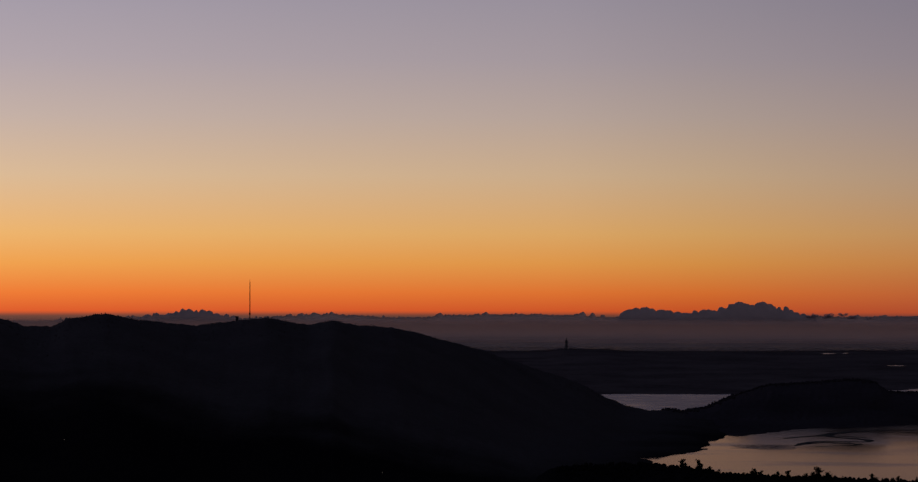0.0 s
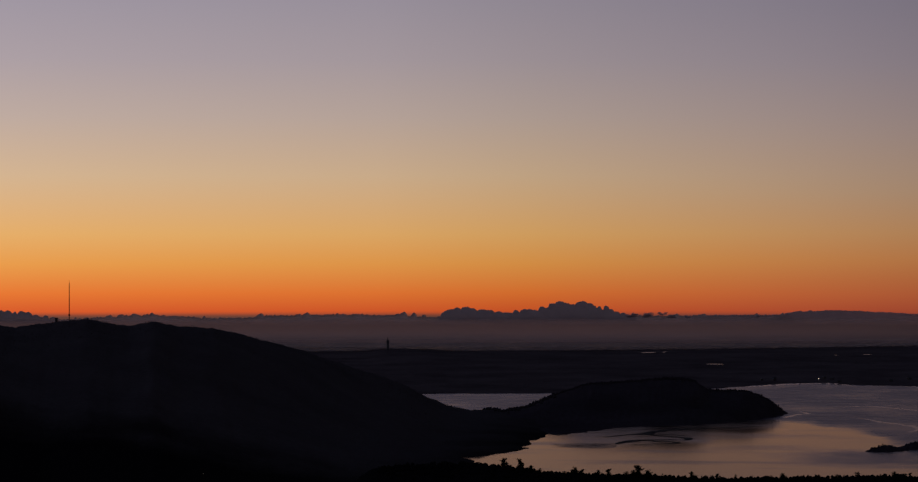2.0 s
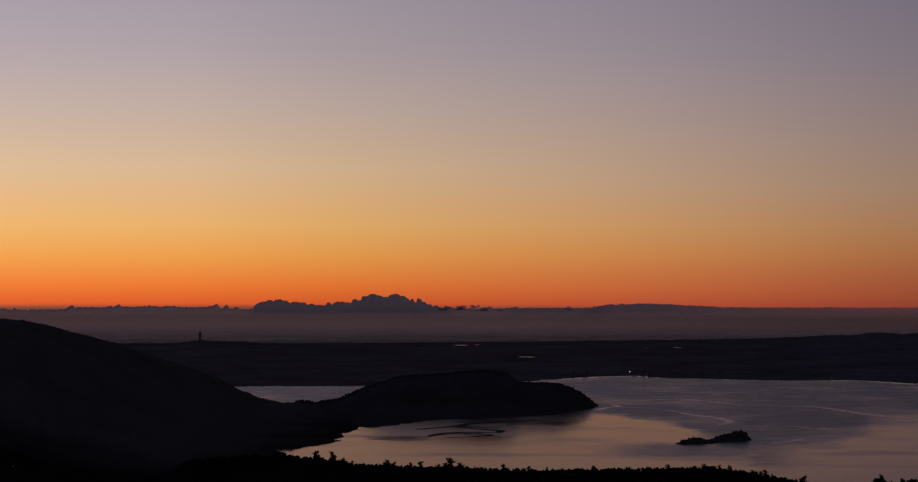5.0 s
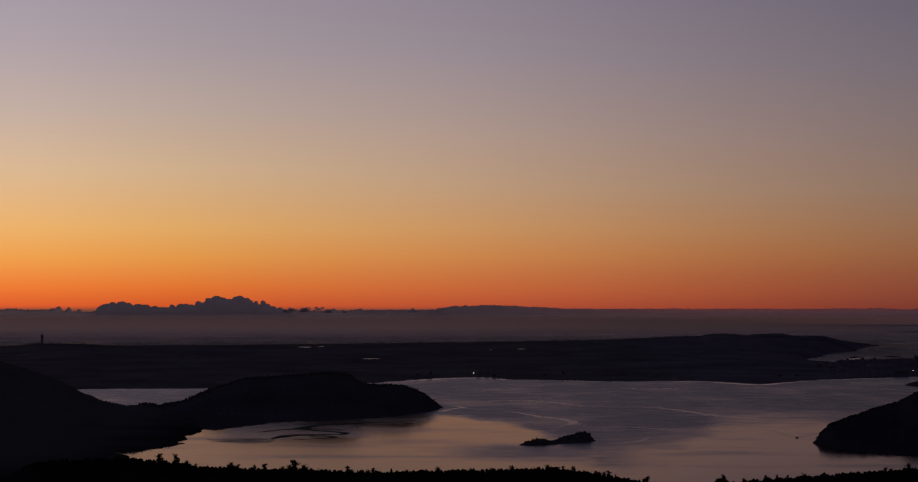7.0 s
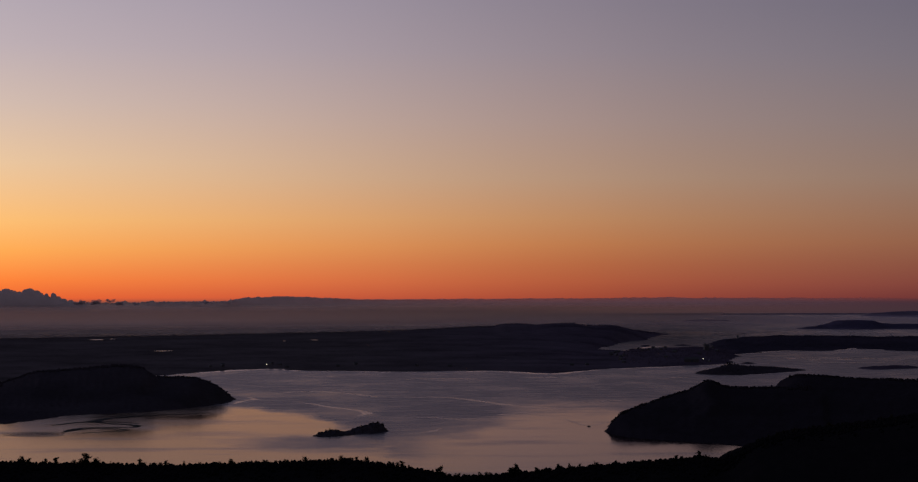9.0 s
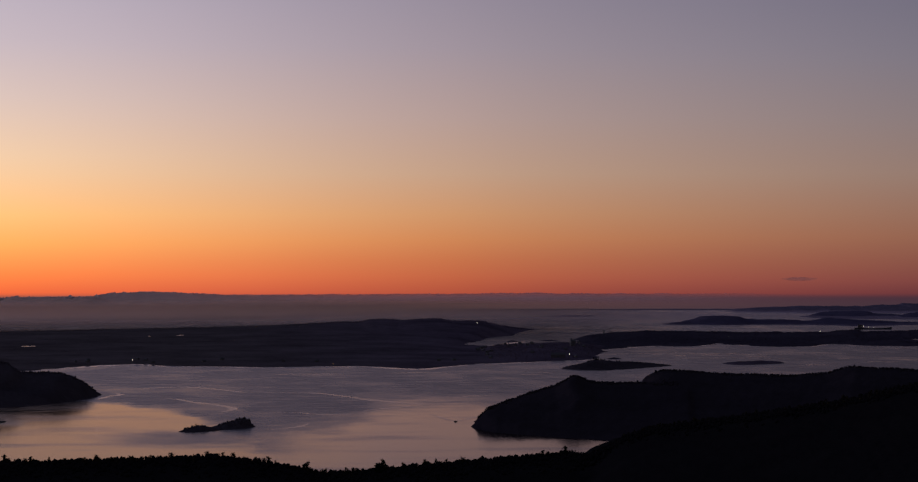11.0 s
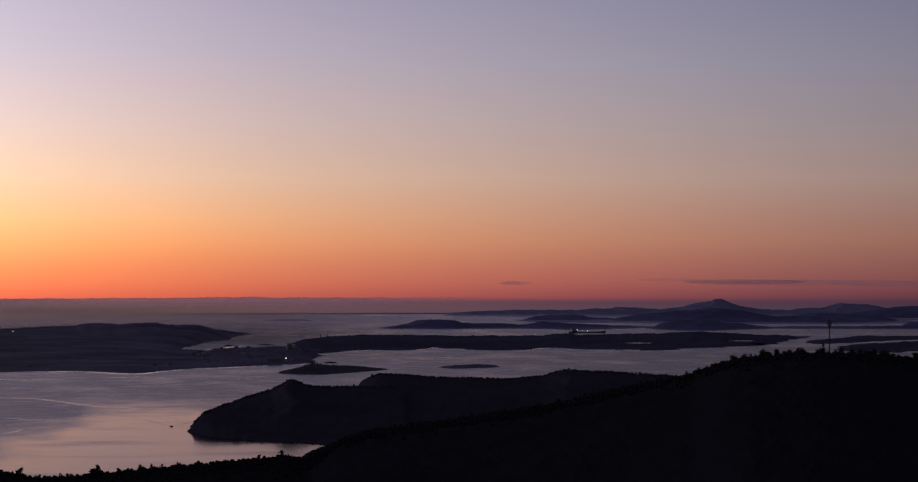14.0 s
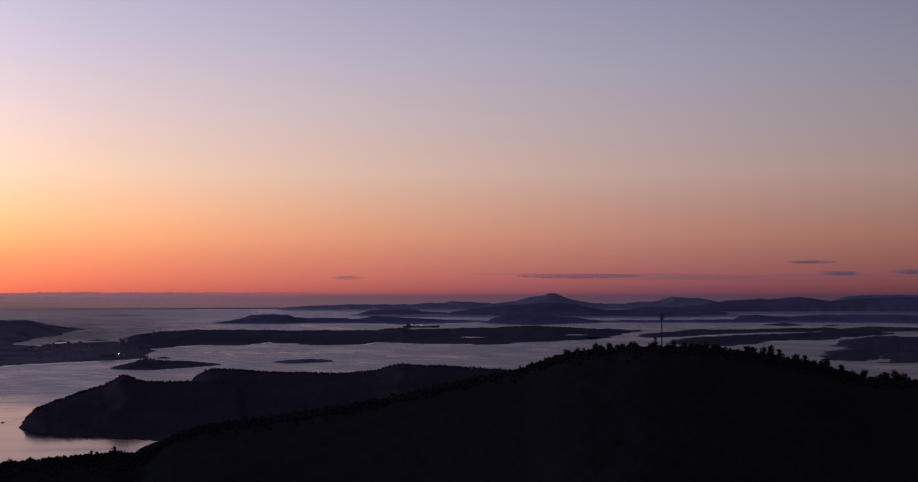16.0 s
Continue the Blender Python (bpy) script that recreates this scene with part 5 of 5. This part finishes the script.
ribbon("slick", [(0.9, 2140), (1.3, 2150), (1.75, 2146)], (2, 9, 2), 0.06, SLICK, WATER)
ribbon("slick", [(-1.0, 1960), (-0.77, 2000), (-0.56, 2018), (-0.72, 2046)], (4, 8, 7, 2), 0.06, SLICK, WATER)
ribbon("slick", [(2.3, 1614), (2.65, 1627), (2.95, 1644), (3.12, 1672)], (2, 4, 5, 2), 0.06, SLICK, WATER)
ribbon("slick", [(2.19, 1791), (2.88, 1780), (3.43, 1761), (4.26, 1765)], (1, 4, 8, 3), 0.06, SLICK, WATER)
ribbon("slick", [(4.2, 1802), (4.6, 1826), (5.1, 1850), (5.5, 1866)], (2, 9, 8, 2), 0.06, SLICK, WATER)
ribbon("slick", [(2.4, 2330), (3.1, 2338), (3.9, 2330)], (3, 16, 3), 0.06, SLICK, WATER)
ribbon("slick", [(4.7, 2350), (5.3, 2362), (6.0, 2350)], (3, 20, 3), 0.06, SLICK, WATER)
ribbon("slick", [(5.9, 1955), (6.3, 1975), (6.8, 1990)], (2, 10, 3), 0.06, SLICK, WATER)
ribbon("slick", [(8.6, 2760), (10.4, 2800), (12.2, 2770), (14.0, 2800)], (4, 16, 10, 4), 0.06, SLICK, WATER)
ribbon("slick", [(10.5, 2660), (11.5, 2680), (12.8, 2650)], (3, 12, 3), 0.06, SLICK, WATER)
ribbon("slick", [(10.9, 2745), (10.99, 2762), (11.09, 2752), (11.18, 2766)], (2, 14, 11, 2), 0.06, SLICK, WATER)
ribbon("slick", [(10.37, 2732), (10.43, 2748), (10.49, 2739), (10.55, 2752)], (2, 10, 8, 2), 0.06, SLICK, WATER)
ribbon("slick", [(11.71, 2705), (11.92, 2721), (12.13, 2711), (12.33, 2724)], (2, 12, 9, 2), 0.06, SLICK, WATER)
ribbon("slick", [(12.91, 2517), (13.05, 2531), (13.19, 2523), (13.33, 2534)], (2, 14, 11, 2), 0.06, SLICK, WATER)
ribbon("slick", [(11.44, 2785), (11.47, 2802), (11.5, 2793), (11.53, 2807)], (2, 10, 8, 2), 0.06, SLICK, WATER)
ribbon("slick", [(9.94, 2764), (9.99, 2781), (10.04, 2772), (10.08, 2785)], (2, 12, 9, 2), 0.06, SLICK, WATER)
ribbon("slick", [(14.02, 2588), (14.27, 2603), (14.52, 2594), (14.76, 2606)], (2, 16, 12, 2), 0.06, SLICK, WATER)
ribbon("slick", [(13.53, 2658), (13.6, 2673), (13.68, 2665), (13.76, 2678)], (2, 12, 9, 2), 0.06, SLICK, WATER)
ribbon("slick", [(13.76, 2983), (14.19, 3002), (14.63, 2991), (15.07, 3007)], (2, 9, 7, 2), 0.06, SLICK, WATER)
ribbon("slick", [(14.63, 2941), (14.78, 2960), (14.93, 2950), (15.09, 2965)], (2, 12, 9, 2), 0.06, SLICK, WATER)
ribbon("slick", [(16.88, 2694), (17.03, 2711), (17.19, 2702), (17.34, 2716)], (2, 10, 8, 2), 0.06, SLICK, WATER)
ribbon("slick", [(7.64, 2345), (7.76, 2356), (7.87, 2349), (7.99, 2358)], (2, 10, 8, 2), 0.06, SLICK, WATER)
ribbon("slick", [(7.3, 2314), (7.45, 2325), (7.6, 2318), (7.76, 2327)], (2, 9, 7, 2), 0.06, SLICK, WATER)
ribbon("sandbank", [(-4.55, 1726), (-4.07, 1751), (-3.77, 1758), (-3.52, 1788), (-2.96, 1812), (-2.25, 1828)], (3, 8, 14, 12, 9, 2), 0.25, MUD, WATER, "dark winding wet sandbank")
ribbon("sandbank", [(-3.77, 1758), (-3.37, 1738), (-2.92, 1718), (-2.95, 1699), (-3.37, 1701), (-3.97, 1693), (-4.33, 1657)], (8, 9, 8, 7, 8, 11, 4), 0.25, MUD, WATER)
# two nested see-through dark films make one soft-edged dark patch
ribbon("dark_patch", [(-5.45, 1640), (-5.1, 1648), (-4.75, 1640), (-4.3, 1650)], (4, 75, 60, 4), 0.05, DARK_FILM, WATER, "soft dark patch of water")
ribbon("dark_patch", [(-5.3, 1640), (-5.05, 1644), (-4.75, 1638), (-4.5, 1642)], (2, 42, 36, 2), 0.08, DARK_FILM, WATER)
ribbon("sandbank", [(-4.1, 1672), (-3.75, 1690), (-3.4, 1686), (-3.1, 1676), (-3.25, 1664), (-3.6, 1662)], (2, 5, 6, 7, 6, 2), 0.2, MUD, WATER)
ribbon("sandbank", [(-2.4, 1826), (-1.9, 1838), (-1.4, 1856)], (5, 6, 2), 0.2, MUD, WATER)
ribbon("sandbank", [(-3.55, 1762), (-3.2, 1752), (-2.85, 1735)], (2, 6, 2), 0.2, MUD, WATER)
ribbon("sandbank", [(-3.95, 1648), (-3.8, 1652), (-3.6, 1650)], (1, 6, 1), 0.2, MUD, WATER)
ribbon("sandbank", [(-3.6, 1680), (-3.45, 1686), (-3.25, 1690)], (1, 8, 1), 0.2, MUD, WATER)
for pts, widths in (([(-1.75, 2468), (-1.3, 2500), (-1.0, 2526), (-0.5, 2542), (-0.1, 2545), (0.3, 2508)], (4, 18, 26, 18, 24, 6)), ([(0.5, 2506), (1.2, 2494), (1.87, 2476), (2.3, 2474), (2.65, 2470)], (4, 9, 14, 7, 4)),
                    ([(3.1, 2482), (3.6, 2488), (3.78, 2482), (4.2, 2478), (4.5, 2465), (5.15, 2426), (5.4, 2430), (5.75, 2462), (6.23, 2508)], (3, 9, 22, 8, 9, 20, 24, 12, 4)),
                    ([(6.6, 2526), (7.0, 2546), (7.3, 2560), (7.7, 2582), (8.0, 2596)], (4, 10, 16, 14, 4))):
    ribbon("slick", pts, widths, 0.06, SHALLOW, WATER, "calm shining strip along the far shore")
for pts, widths in (([(10.85, 3010), (11.0, 3040), (11.22, 3080), (11.45, 3055), (11.7, 3025)], (3, 10, 16, 10, 3)), ([(9.05, 2900), (9.5, 2955), (9.9, 2992), (10.4, 2984)], (2, 7, 9, 2)),
                    ([(12.4, 2985), (13.0, 2992), (13.3, 3055), (13.7, 3060), (13.92, 3010)], (2, 7, 14, 12, 3)), ([(14.3, 3004), (15.0, 3000), (15.4, 2976), (15.8, 2988)], (2, 6, 7, 2)),
                    ([(16.1, 3038), (16.7, 3080), (17.3, 3122), (17.8, 3190)], (2, 8, 8, 2)), ([(18.85, 3215), (19.5, 3262), (20.3, 3338), (21.0, 3404), (21.5, 3422)], (3, 9, 11, 8, 2)),
                    ([(8.25, 2590), (8.5, 2612), (8.85, 2634)], (2, 9, 2)), ([(6.7, 3010), (6.95, 3060), (7.25, 3125), (7.6, 3150)], (3, 14, 12, 3)),
                    ([(10.2, 3862), (11.4, 3830), (12.4, 3842), (13.3, 3836)], (2, 8, 8, 2)), ([(8.2, 2424), (8.6, 2396), (9.04, 2394), (9.6, 2430)], (2, 4, 4, 2))):
    ribbon("slick", pts, widths, 0.06, SHALLOW, WATER, "calm shining strip along an island shore")
ribbon("wake", [(6.02, 1687), (5.85, 1708), (5.52, 1762)], (1.5, 4, 2), 0.08, SLICK, WATER, "thin V-shaped wake behind the boat")
ribbon("wake", [(6.02, 1687), (6.2, 1705), (6.45, 1733)], (1.5, 4, 2), 0.08, SLICK, WATER)


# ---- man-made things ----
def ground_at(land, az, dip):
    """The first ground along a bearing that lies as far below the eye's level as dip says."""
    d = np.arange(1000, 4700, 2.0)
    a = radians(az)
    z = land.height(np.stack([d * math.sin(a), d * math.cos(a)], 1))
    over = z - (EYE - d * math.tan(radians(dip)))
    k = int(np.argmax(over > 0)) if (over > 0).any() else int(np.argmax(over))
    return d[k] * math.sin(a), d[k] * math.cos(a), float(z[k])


def lattice_mast(x, y, z, height, width, arms, label):
    top = empty("radio_mast", x, y, z)
    bm = bmesh.new()
    w = width / 2
    legs = [(w * math.cos(k * 2.0944), w * math.sin(k * 2.0944)) for k in range(3)]
    steps = int(height / (width * 1.6))
    for lx, ly in legs:
        rod(bm, (lx, ly, 0), (lx * 0.6, ly * 0.6, height), 0.1, 0.08, 5)
    for k in range(steps):
        z0, z1 = height * k / steps, height * (k + 1) / steps
        for i in range(3):
            (ax, ay), (bx, by) = legs[i], legs[(i + 1) % 3]
            s0, s1 = 1 - 0.4 * k / steps, 1 - 0.4 * (k + 1) / steps
            rod(bm, (ax * s0, ay * s0, z0), (bx * s1, by * s1, z1), 0.05, 0.05, 4)
    part("lattice", bm, STEEL, top, "slender steel lattice shaft")
    bm = bmesh.new()
    rod(bm, (0, 0, height), (0, 0, height * 1.08), 0.12, 0.06, 6)
    part("antenna_rod", bm, STEEL, top)
    for h, length in arms:
        for turn in (0.0, 1.57):
            bm = bmesh.new()
            c, s = math.cos(turn) * length / 2, math.sin(turn) * length / 2
            rod(bm, (-c, -s, h), (c, s, h), 0.09, 0.09, 6)
            for sx in (-1, 1):
                rod(bm, (c * sx, s * sx, h - 0.5), (c * sx, s * sx, h + 0.5), 0.12, 0.12, 6)
            part("antenna_arm", bm, STEEL, top)
    bm = bmesh.new()
    box(bm, 0, 0, -0.6, width * 1.8, width * 1.8, 0.8, 0.05)
    part("footing", bm, CONCRETE, top)
    return tagged(top, label, "mast")


x, y = polar(-15.07, 1700)
z = float(MAIN.height([(x, y)])[0])
lattice_mast(x, y, z, 22.3, 0.6, ((4.0, 0.8),), "tall thin steel radio mast on the hill crest")
x, y = polar(18.97, 1100)
z = float(MAIN.height([(x, y)])[0])
lattice_mast(x, y, z, 14.0, 0.5, ((13.4, 1.3), (12.6, 1.5), (11.8, 1.2)), "steel antenna mast among the treetops")


def hut(x, y, z, w, d, h, turn, label, name="hut", group="", roof_mat=None):
    top = empty(name, x, y, z, turn)
    bm = bmesh.new()
    box(bm, 0, 0, -1.2, w, d, h + 1.2, 0.03)
    wall = part("wall", bm, WALL, top)
    bm = bmesh.new()
    a = [bm.verts.new(p) for p in ((-w / 2 - 0.15, -d / 2 - 0.15, h), (w / 2 + 0.15, -d / 2 - 0.15, h), (w / 2 + 0.15, d / 2 + 0.15, h), (-w / 2 - 0.15, d / 2 + 0.15, h),
                                   (-w / 2 - 0.15, 0, h + d * 0.4), (w / 2 + 0.15, 0, h + d * 0.4))]
    for f in ((0, 1, 5, 4), (2, 3, 4, 5), (0, 4, 3), (1, 2, 5), (3, 2, 1, 0)):
        bm.faces.new([a[i] for i in f])
    bmesh.ops.recalc_face_normals(bm, faces=bm.faces)
    part("roof", bm, roof_mat or ROOF, top)
    for k in (-1, 1):
        bm = bmesh.new()
        box(bm, k * w * 0.25, -d / 2 - 0.02, h * 0.35, w * 0.16, 0.06, h * 0.35)
        part("window", bm, ROOF, wall)
    bm = bmesh.new()
    box(bm, 0, -d / 2 - 0.02, 0, w * 0.14, 0.06, h * 0.7)
    part("door", bm, HULL, wall)
    return tagged(top, label, "house", group)


x, y = polar(-15.32, 1700)
hut(x, y, float(MAIN.height([(x, y)])[0]), 1.6, 1.6, 2.2, 15, "small grey equipment hut beside the mast", "equipment_hut")
TOWN = "houses of the shore town"
first = None
rng = random.Random(12)
for k in range(34):
    az = rng.uniform(6.4, 8.6) if k < 22 else rng.uniform(-1.5, 6)
    d = rng.uniform(2640, 2900) if k < 22 else rng.uniform(2540, 2600)
    x, y = polar(az, d)
    z = float(FAR.height([(x, y)])[0])
    if z < 0.3:
        continue
    if first is None:
        first = hut(x, y, z, 3.2, 2.2, 1.4, rng.uniform(0, 360), "small gabled house near the shore", "house", TOWN)
    else:
        copy_thing(first, pose(x, y, z, 0, 0, rng.uniform(0, 360)))

# silos and works at the harbour
def silo(x, y, z, r, h, label):
    top = empty("silo", x, y, z)
    bm = bmesh.new()
    rod(bm, (0, 0, -1), (0, 0, h), r, r, 16)
    part("shaft", bm, CONCRETE, top)
    bm = bmesh.new()
    rod(bm, (0, 0, h), (0, 0, h + r * 0.5), r * 1.06, r * 0.4, 16)
    part("cap", bm, ROOF, top)
    return tagged(top, label, "silo", "silos at the harbour")


for az, d, r, h in ((8.31, 2850, 0.7, 4.6), (8.38, 2850, 1.0, 2.8), (8.46, 2852, 1.0, 2.6)):
    x, y = polar(az, d)
    silo(x, y, float(FAR.height([(x, y)])[0]), r, h, "grey concrete silo at the harbour works")
x, y = polar(8.05, 2640)
hut(x, y, float(FAR.height([(x, y)])[0]), 13.0, 5.0, 2.6, -8, "long grey harbour warehouse by the shore", "warehouse")
x, y = polar(8.33, 2800)
hut(x, y, float(FAR.height([(x, y)])[0]), 4.2, 4.0, 4.4, 10, "tall square mill building at the harbour", "mill")
x, y = polar(8.95, 3250)
silo(x, y, float(STRIP.height([(x, y)])[0]), 0.8, 4.6, "pale slender works chimney on the long island")
x, y = polar(9.09, 3250)
lattice_mast(x, y, float(STRIP.height([(x, y)])[0]), 6.0, 0.6, ((5.6, 1.6),), "faint steel pylon on the long island")

# the tower on the far rise
x, y = polar(-8.82, 3300)
z = float(FAR.height([(x, y)])[0])
tower = tagged(empty("tower", x, y, z), "dark telecom tower with a wider head on the far rise", "tower")
bm = bmesh.new()
rod(bm, (0, 0, -1), (0, 0, 7.5), 1.7, 1.35, 16)
part("shaft", bm, CONCRETE, tower)
bm = bmesh.new()
rod(bm, (0, 0, 7.5), (0, 0, 8.2), 1.35, 1.75, 16)
rod(bm, (0, 0, 8.2), (0, 0, 10.4), 1.75, 1.7, 16)
part("head", bm, CONCRETE, tower)
bm = bmesh.new()
rod(bm, (0, 0, 10.4), (0, 0, 14.0), 0.6, 0.25, 8)
part("antenna_rod", bm, STEEL, tower)

# ship at anchor in the sound
x, y = polar(14.22, 3650)
ship = tagged(empty("ship", x, y, 0, -10), "dark tanker lying in the sound with deck lights", "ship")
bm = bmesh.new()
sec = ((-23, 2.6, 2.2), (-20, 3.6, 2.0), (-8, 3.9, 1.6), (8, 3.9, 1.6), (17, 3.2, 1.9), (21, 1.5, 2.6), (23.5, 0.2, 3.0))
loop = [[bm.verts.new(p) for p in ((sx, -w, h), (sx * 0.97, -w * 0.8, -1), (sx * 0.97, w * 0.8, -1), (sx, w, h))] for sx, w, h in sec]
for l0, l1 in zip(loop[:-1], loop[1:]):
    for i in range(4):
        bm.faces.new((l0[i], l1[i], l1[(i + 1) % 4], l0[(i + 1) % 4]))
bm.faces.new(loop[0]), bm.faces.new(loop[-1])
bmesh.ops.recalc_face_normals(bm, faces=bm.faces)
part("hull", bm, HULL, ship)
bm = bmesh.new()
box(bm, -16, 0, 1.8, 6, 6, 2.6, 0.1)
box(bm, -15, 0, 4.4, 3.5, 6.6, 1.2, 0.1)
bridge = part("superstructure", bm, WALL, ship)
bm = bmesh.new()
box(bm, -18, 0, 4.4, 1.6, 1.6, 2.0, 0.1)
part("funnel", bm, HULL, bridge)
for px_ in (-2, 6, 14):
    bm = bmesh.new()
    rod(bm, (px_, 0, 1.5), (px_, 0, 5.2), 0.16, 0.1, 6)
    part("mast", bm, STEEL, ship)
for px_, pz in ((-14, 4.2), (-12.5, 3.6), (-6, 3.0), (0, 2.8)):
    bm = bmesh.new()
    bmesh.ops.create_icosphere(bm, subdivisions=1, radius=0.18, matrix=Matrix.Translation((px_, -3.4, pz)))
    part("deck_light", bm, LAMP, ship, "white deck light")

# motor boat with its wake
x, y = polar(6.02, 1685)
boat = tagged(empty("motor_boat", x, y, 0, 18), "small dark motor boat crossing the fjord", "boat")
bm = bmesh.new()
sec = ((-1.5, 0.55, 0.5), (-0.4, 0.65, 0.5), (0.8, 0.5, 0.6), (1.6, 0.08, 0.75))
loop = [[bm.verts.new(p) for p in ((sx, -w, h), (sx, -w * 0.6, -0.15), (sx, w * 0.6, -0.15), (sx, w, h))] for sx, w, h in sec]
for l0, l1 in zip(loop[:-1], loop[1:]):
    for i in range(4):
        bm.faces.new((l0[i], l1[i], l1[(i + 1) % 4], l0[(i + 1) % 4]))
bm.faces.new(loop[0]), bm.faces.new(loop[-1])
bmesh.ops.recalc_face_normals(bm, faces=bm.faces)
part("hull", bm, HULL, boat)
bm = bmesh.new()
box(bm, -0.3, 0, 0.45, 0.9, 0.8, 0.45, 0.08)
part("cabin", bm, ROOF, boat)
boat.scale = (0.65,) * 3


# ---- lights ashore, ponds ----
def lamp_post(land, az, dip, r, mat, label, name="street_lamp", group="lights on the far shore"):
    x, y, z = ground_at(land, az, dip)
    top = empty(name, x, y, z)
    bm = bmesh.new()
    rod(bm, (0, 0, -0.6), (0, 0, 1.6), 0.08, 0.06, 6)
    part("pole", bm, STEEL, top)
    bm = bmesh.new()
    bmesh.ops.create_icosphere(bm, subdivisions=2, radius=r * 0.7, matrix=Matrix.Translation((0, 0, 1.6)))
    part("lamp", bm, mat, top, "glowing lamp head")
    tagged(top, label, "lamp", group)


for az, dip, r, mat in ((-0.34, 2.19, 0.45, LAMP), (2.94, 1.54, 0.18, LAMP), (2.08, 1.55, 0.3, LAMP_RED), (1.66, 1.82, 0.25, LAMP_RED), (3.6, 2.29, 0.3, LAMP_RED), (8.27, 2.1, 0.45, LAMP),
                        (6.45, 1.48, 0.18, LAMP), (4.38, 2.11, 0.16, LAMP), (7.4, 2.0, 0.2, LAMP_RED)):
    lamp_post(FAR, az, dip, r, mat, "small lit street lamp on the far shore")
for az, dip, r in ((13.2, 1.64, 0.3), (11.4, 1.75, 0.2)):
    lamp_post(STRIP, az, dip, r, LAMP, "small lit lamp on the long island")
# glowing posts added for two faint pale spots; no lamps known here
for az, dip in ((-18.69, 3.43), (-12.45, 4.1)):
    lamp_post(MAIN, az, dip, 0.22, PALE_SPOT_GLOW, "dim glow added at a faint pale spot in the woods", group="lamps below the mast hill")


def pond(land, az, dip, w, depth, label):
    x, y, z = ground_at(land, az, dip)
    ring = [(w / 2 * math.cos(k / 20 * 2 * math.pi) * (1 + 0.18 * math.sin(k * 1.9)), depth / 2 * math.sin(k / 20 * 2 * math.pi) * (1 + 0.15 * math.sin(k * 2.7))) for k in range(20)]
    bm = bmesh.new()
    bm.faces.new([bm.verts.new((a, b, 0)) for a, b in ring])
    ob = link("pond", bm, POND)
    bm = bmesh.new()
    rows = [[bm.verts.new((a * q, b * q, h)) for a, b in ring] for q, h in ((0.98, -0.05), (1.06, 0.04), (1.5, -0.7), (2.0, -1.8))]
    for r0, r1 in zip(rows[:-1], rows[1:]):
        for k in range(20):
            bm.faces.new((r0[k], r0[(k + 1) % 20], r1[(k + 1) % 20], r1[k]))
    bmesh.ops.recalc_face_normals(bm, faces=bm.faces)
    part("bank", bm, land.mat, ob, "low grassy bank", True)
    ob.matrix_world = pose(x, y, z + 0.7, 0, 0, -az)
    tagged(ob, label, "pond", "ponds on the far shore")


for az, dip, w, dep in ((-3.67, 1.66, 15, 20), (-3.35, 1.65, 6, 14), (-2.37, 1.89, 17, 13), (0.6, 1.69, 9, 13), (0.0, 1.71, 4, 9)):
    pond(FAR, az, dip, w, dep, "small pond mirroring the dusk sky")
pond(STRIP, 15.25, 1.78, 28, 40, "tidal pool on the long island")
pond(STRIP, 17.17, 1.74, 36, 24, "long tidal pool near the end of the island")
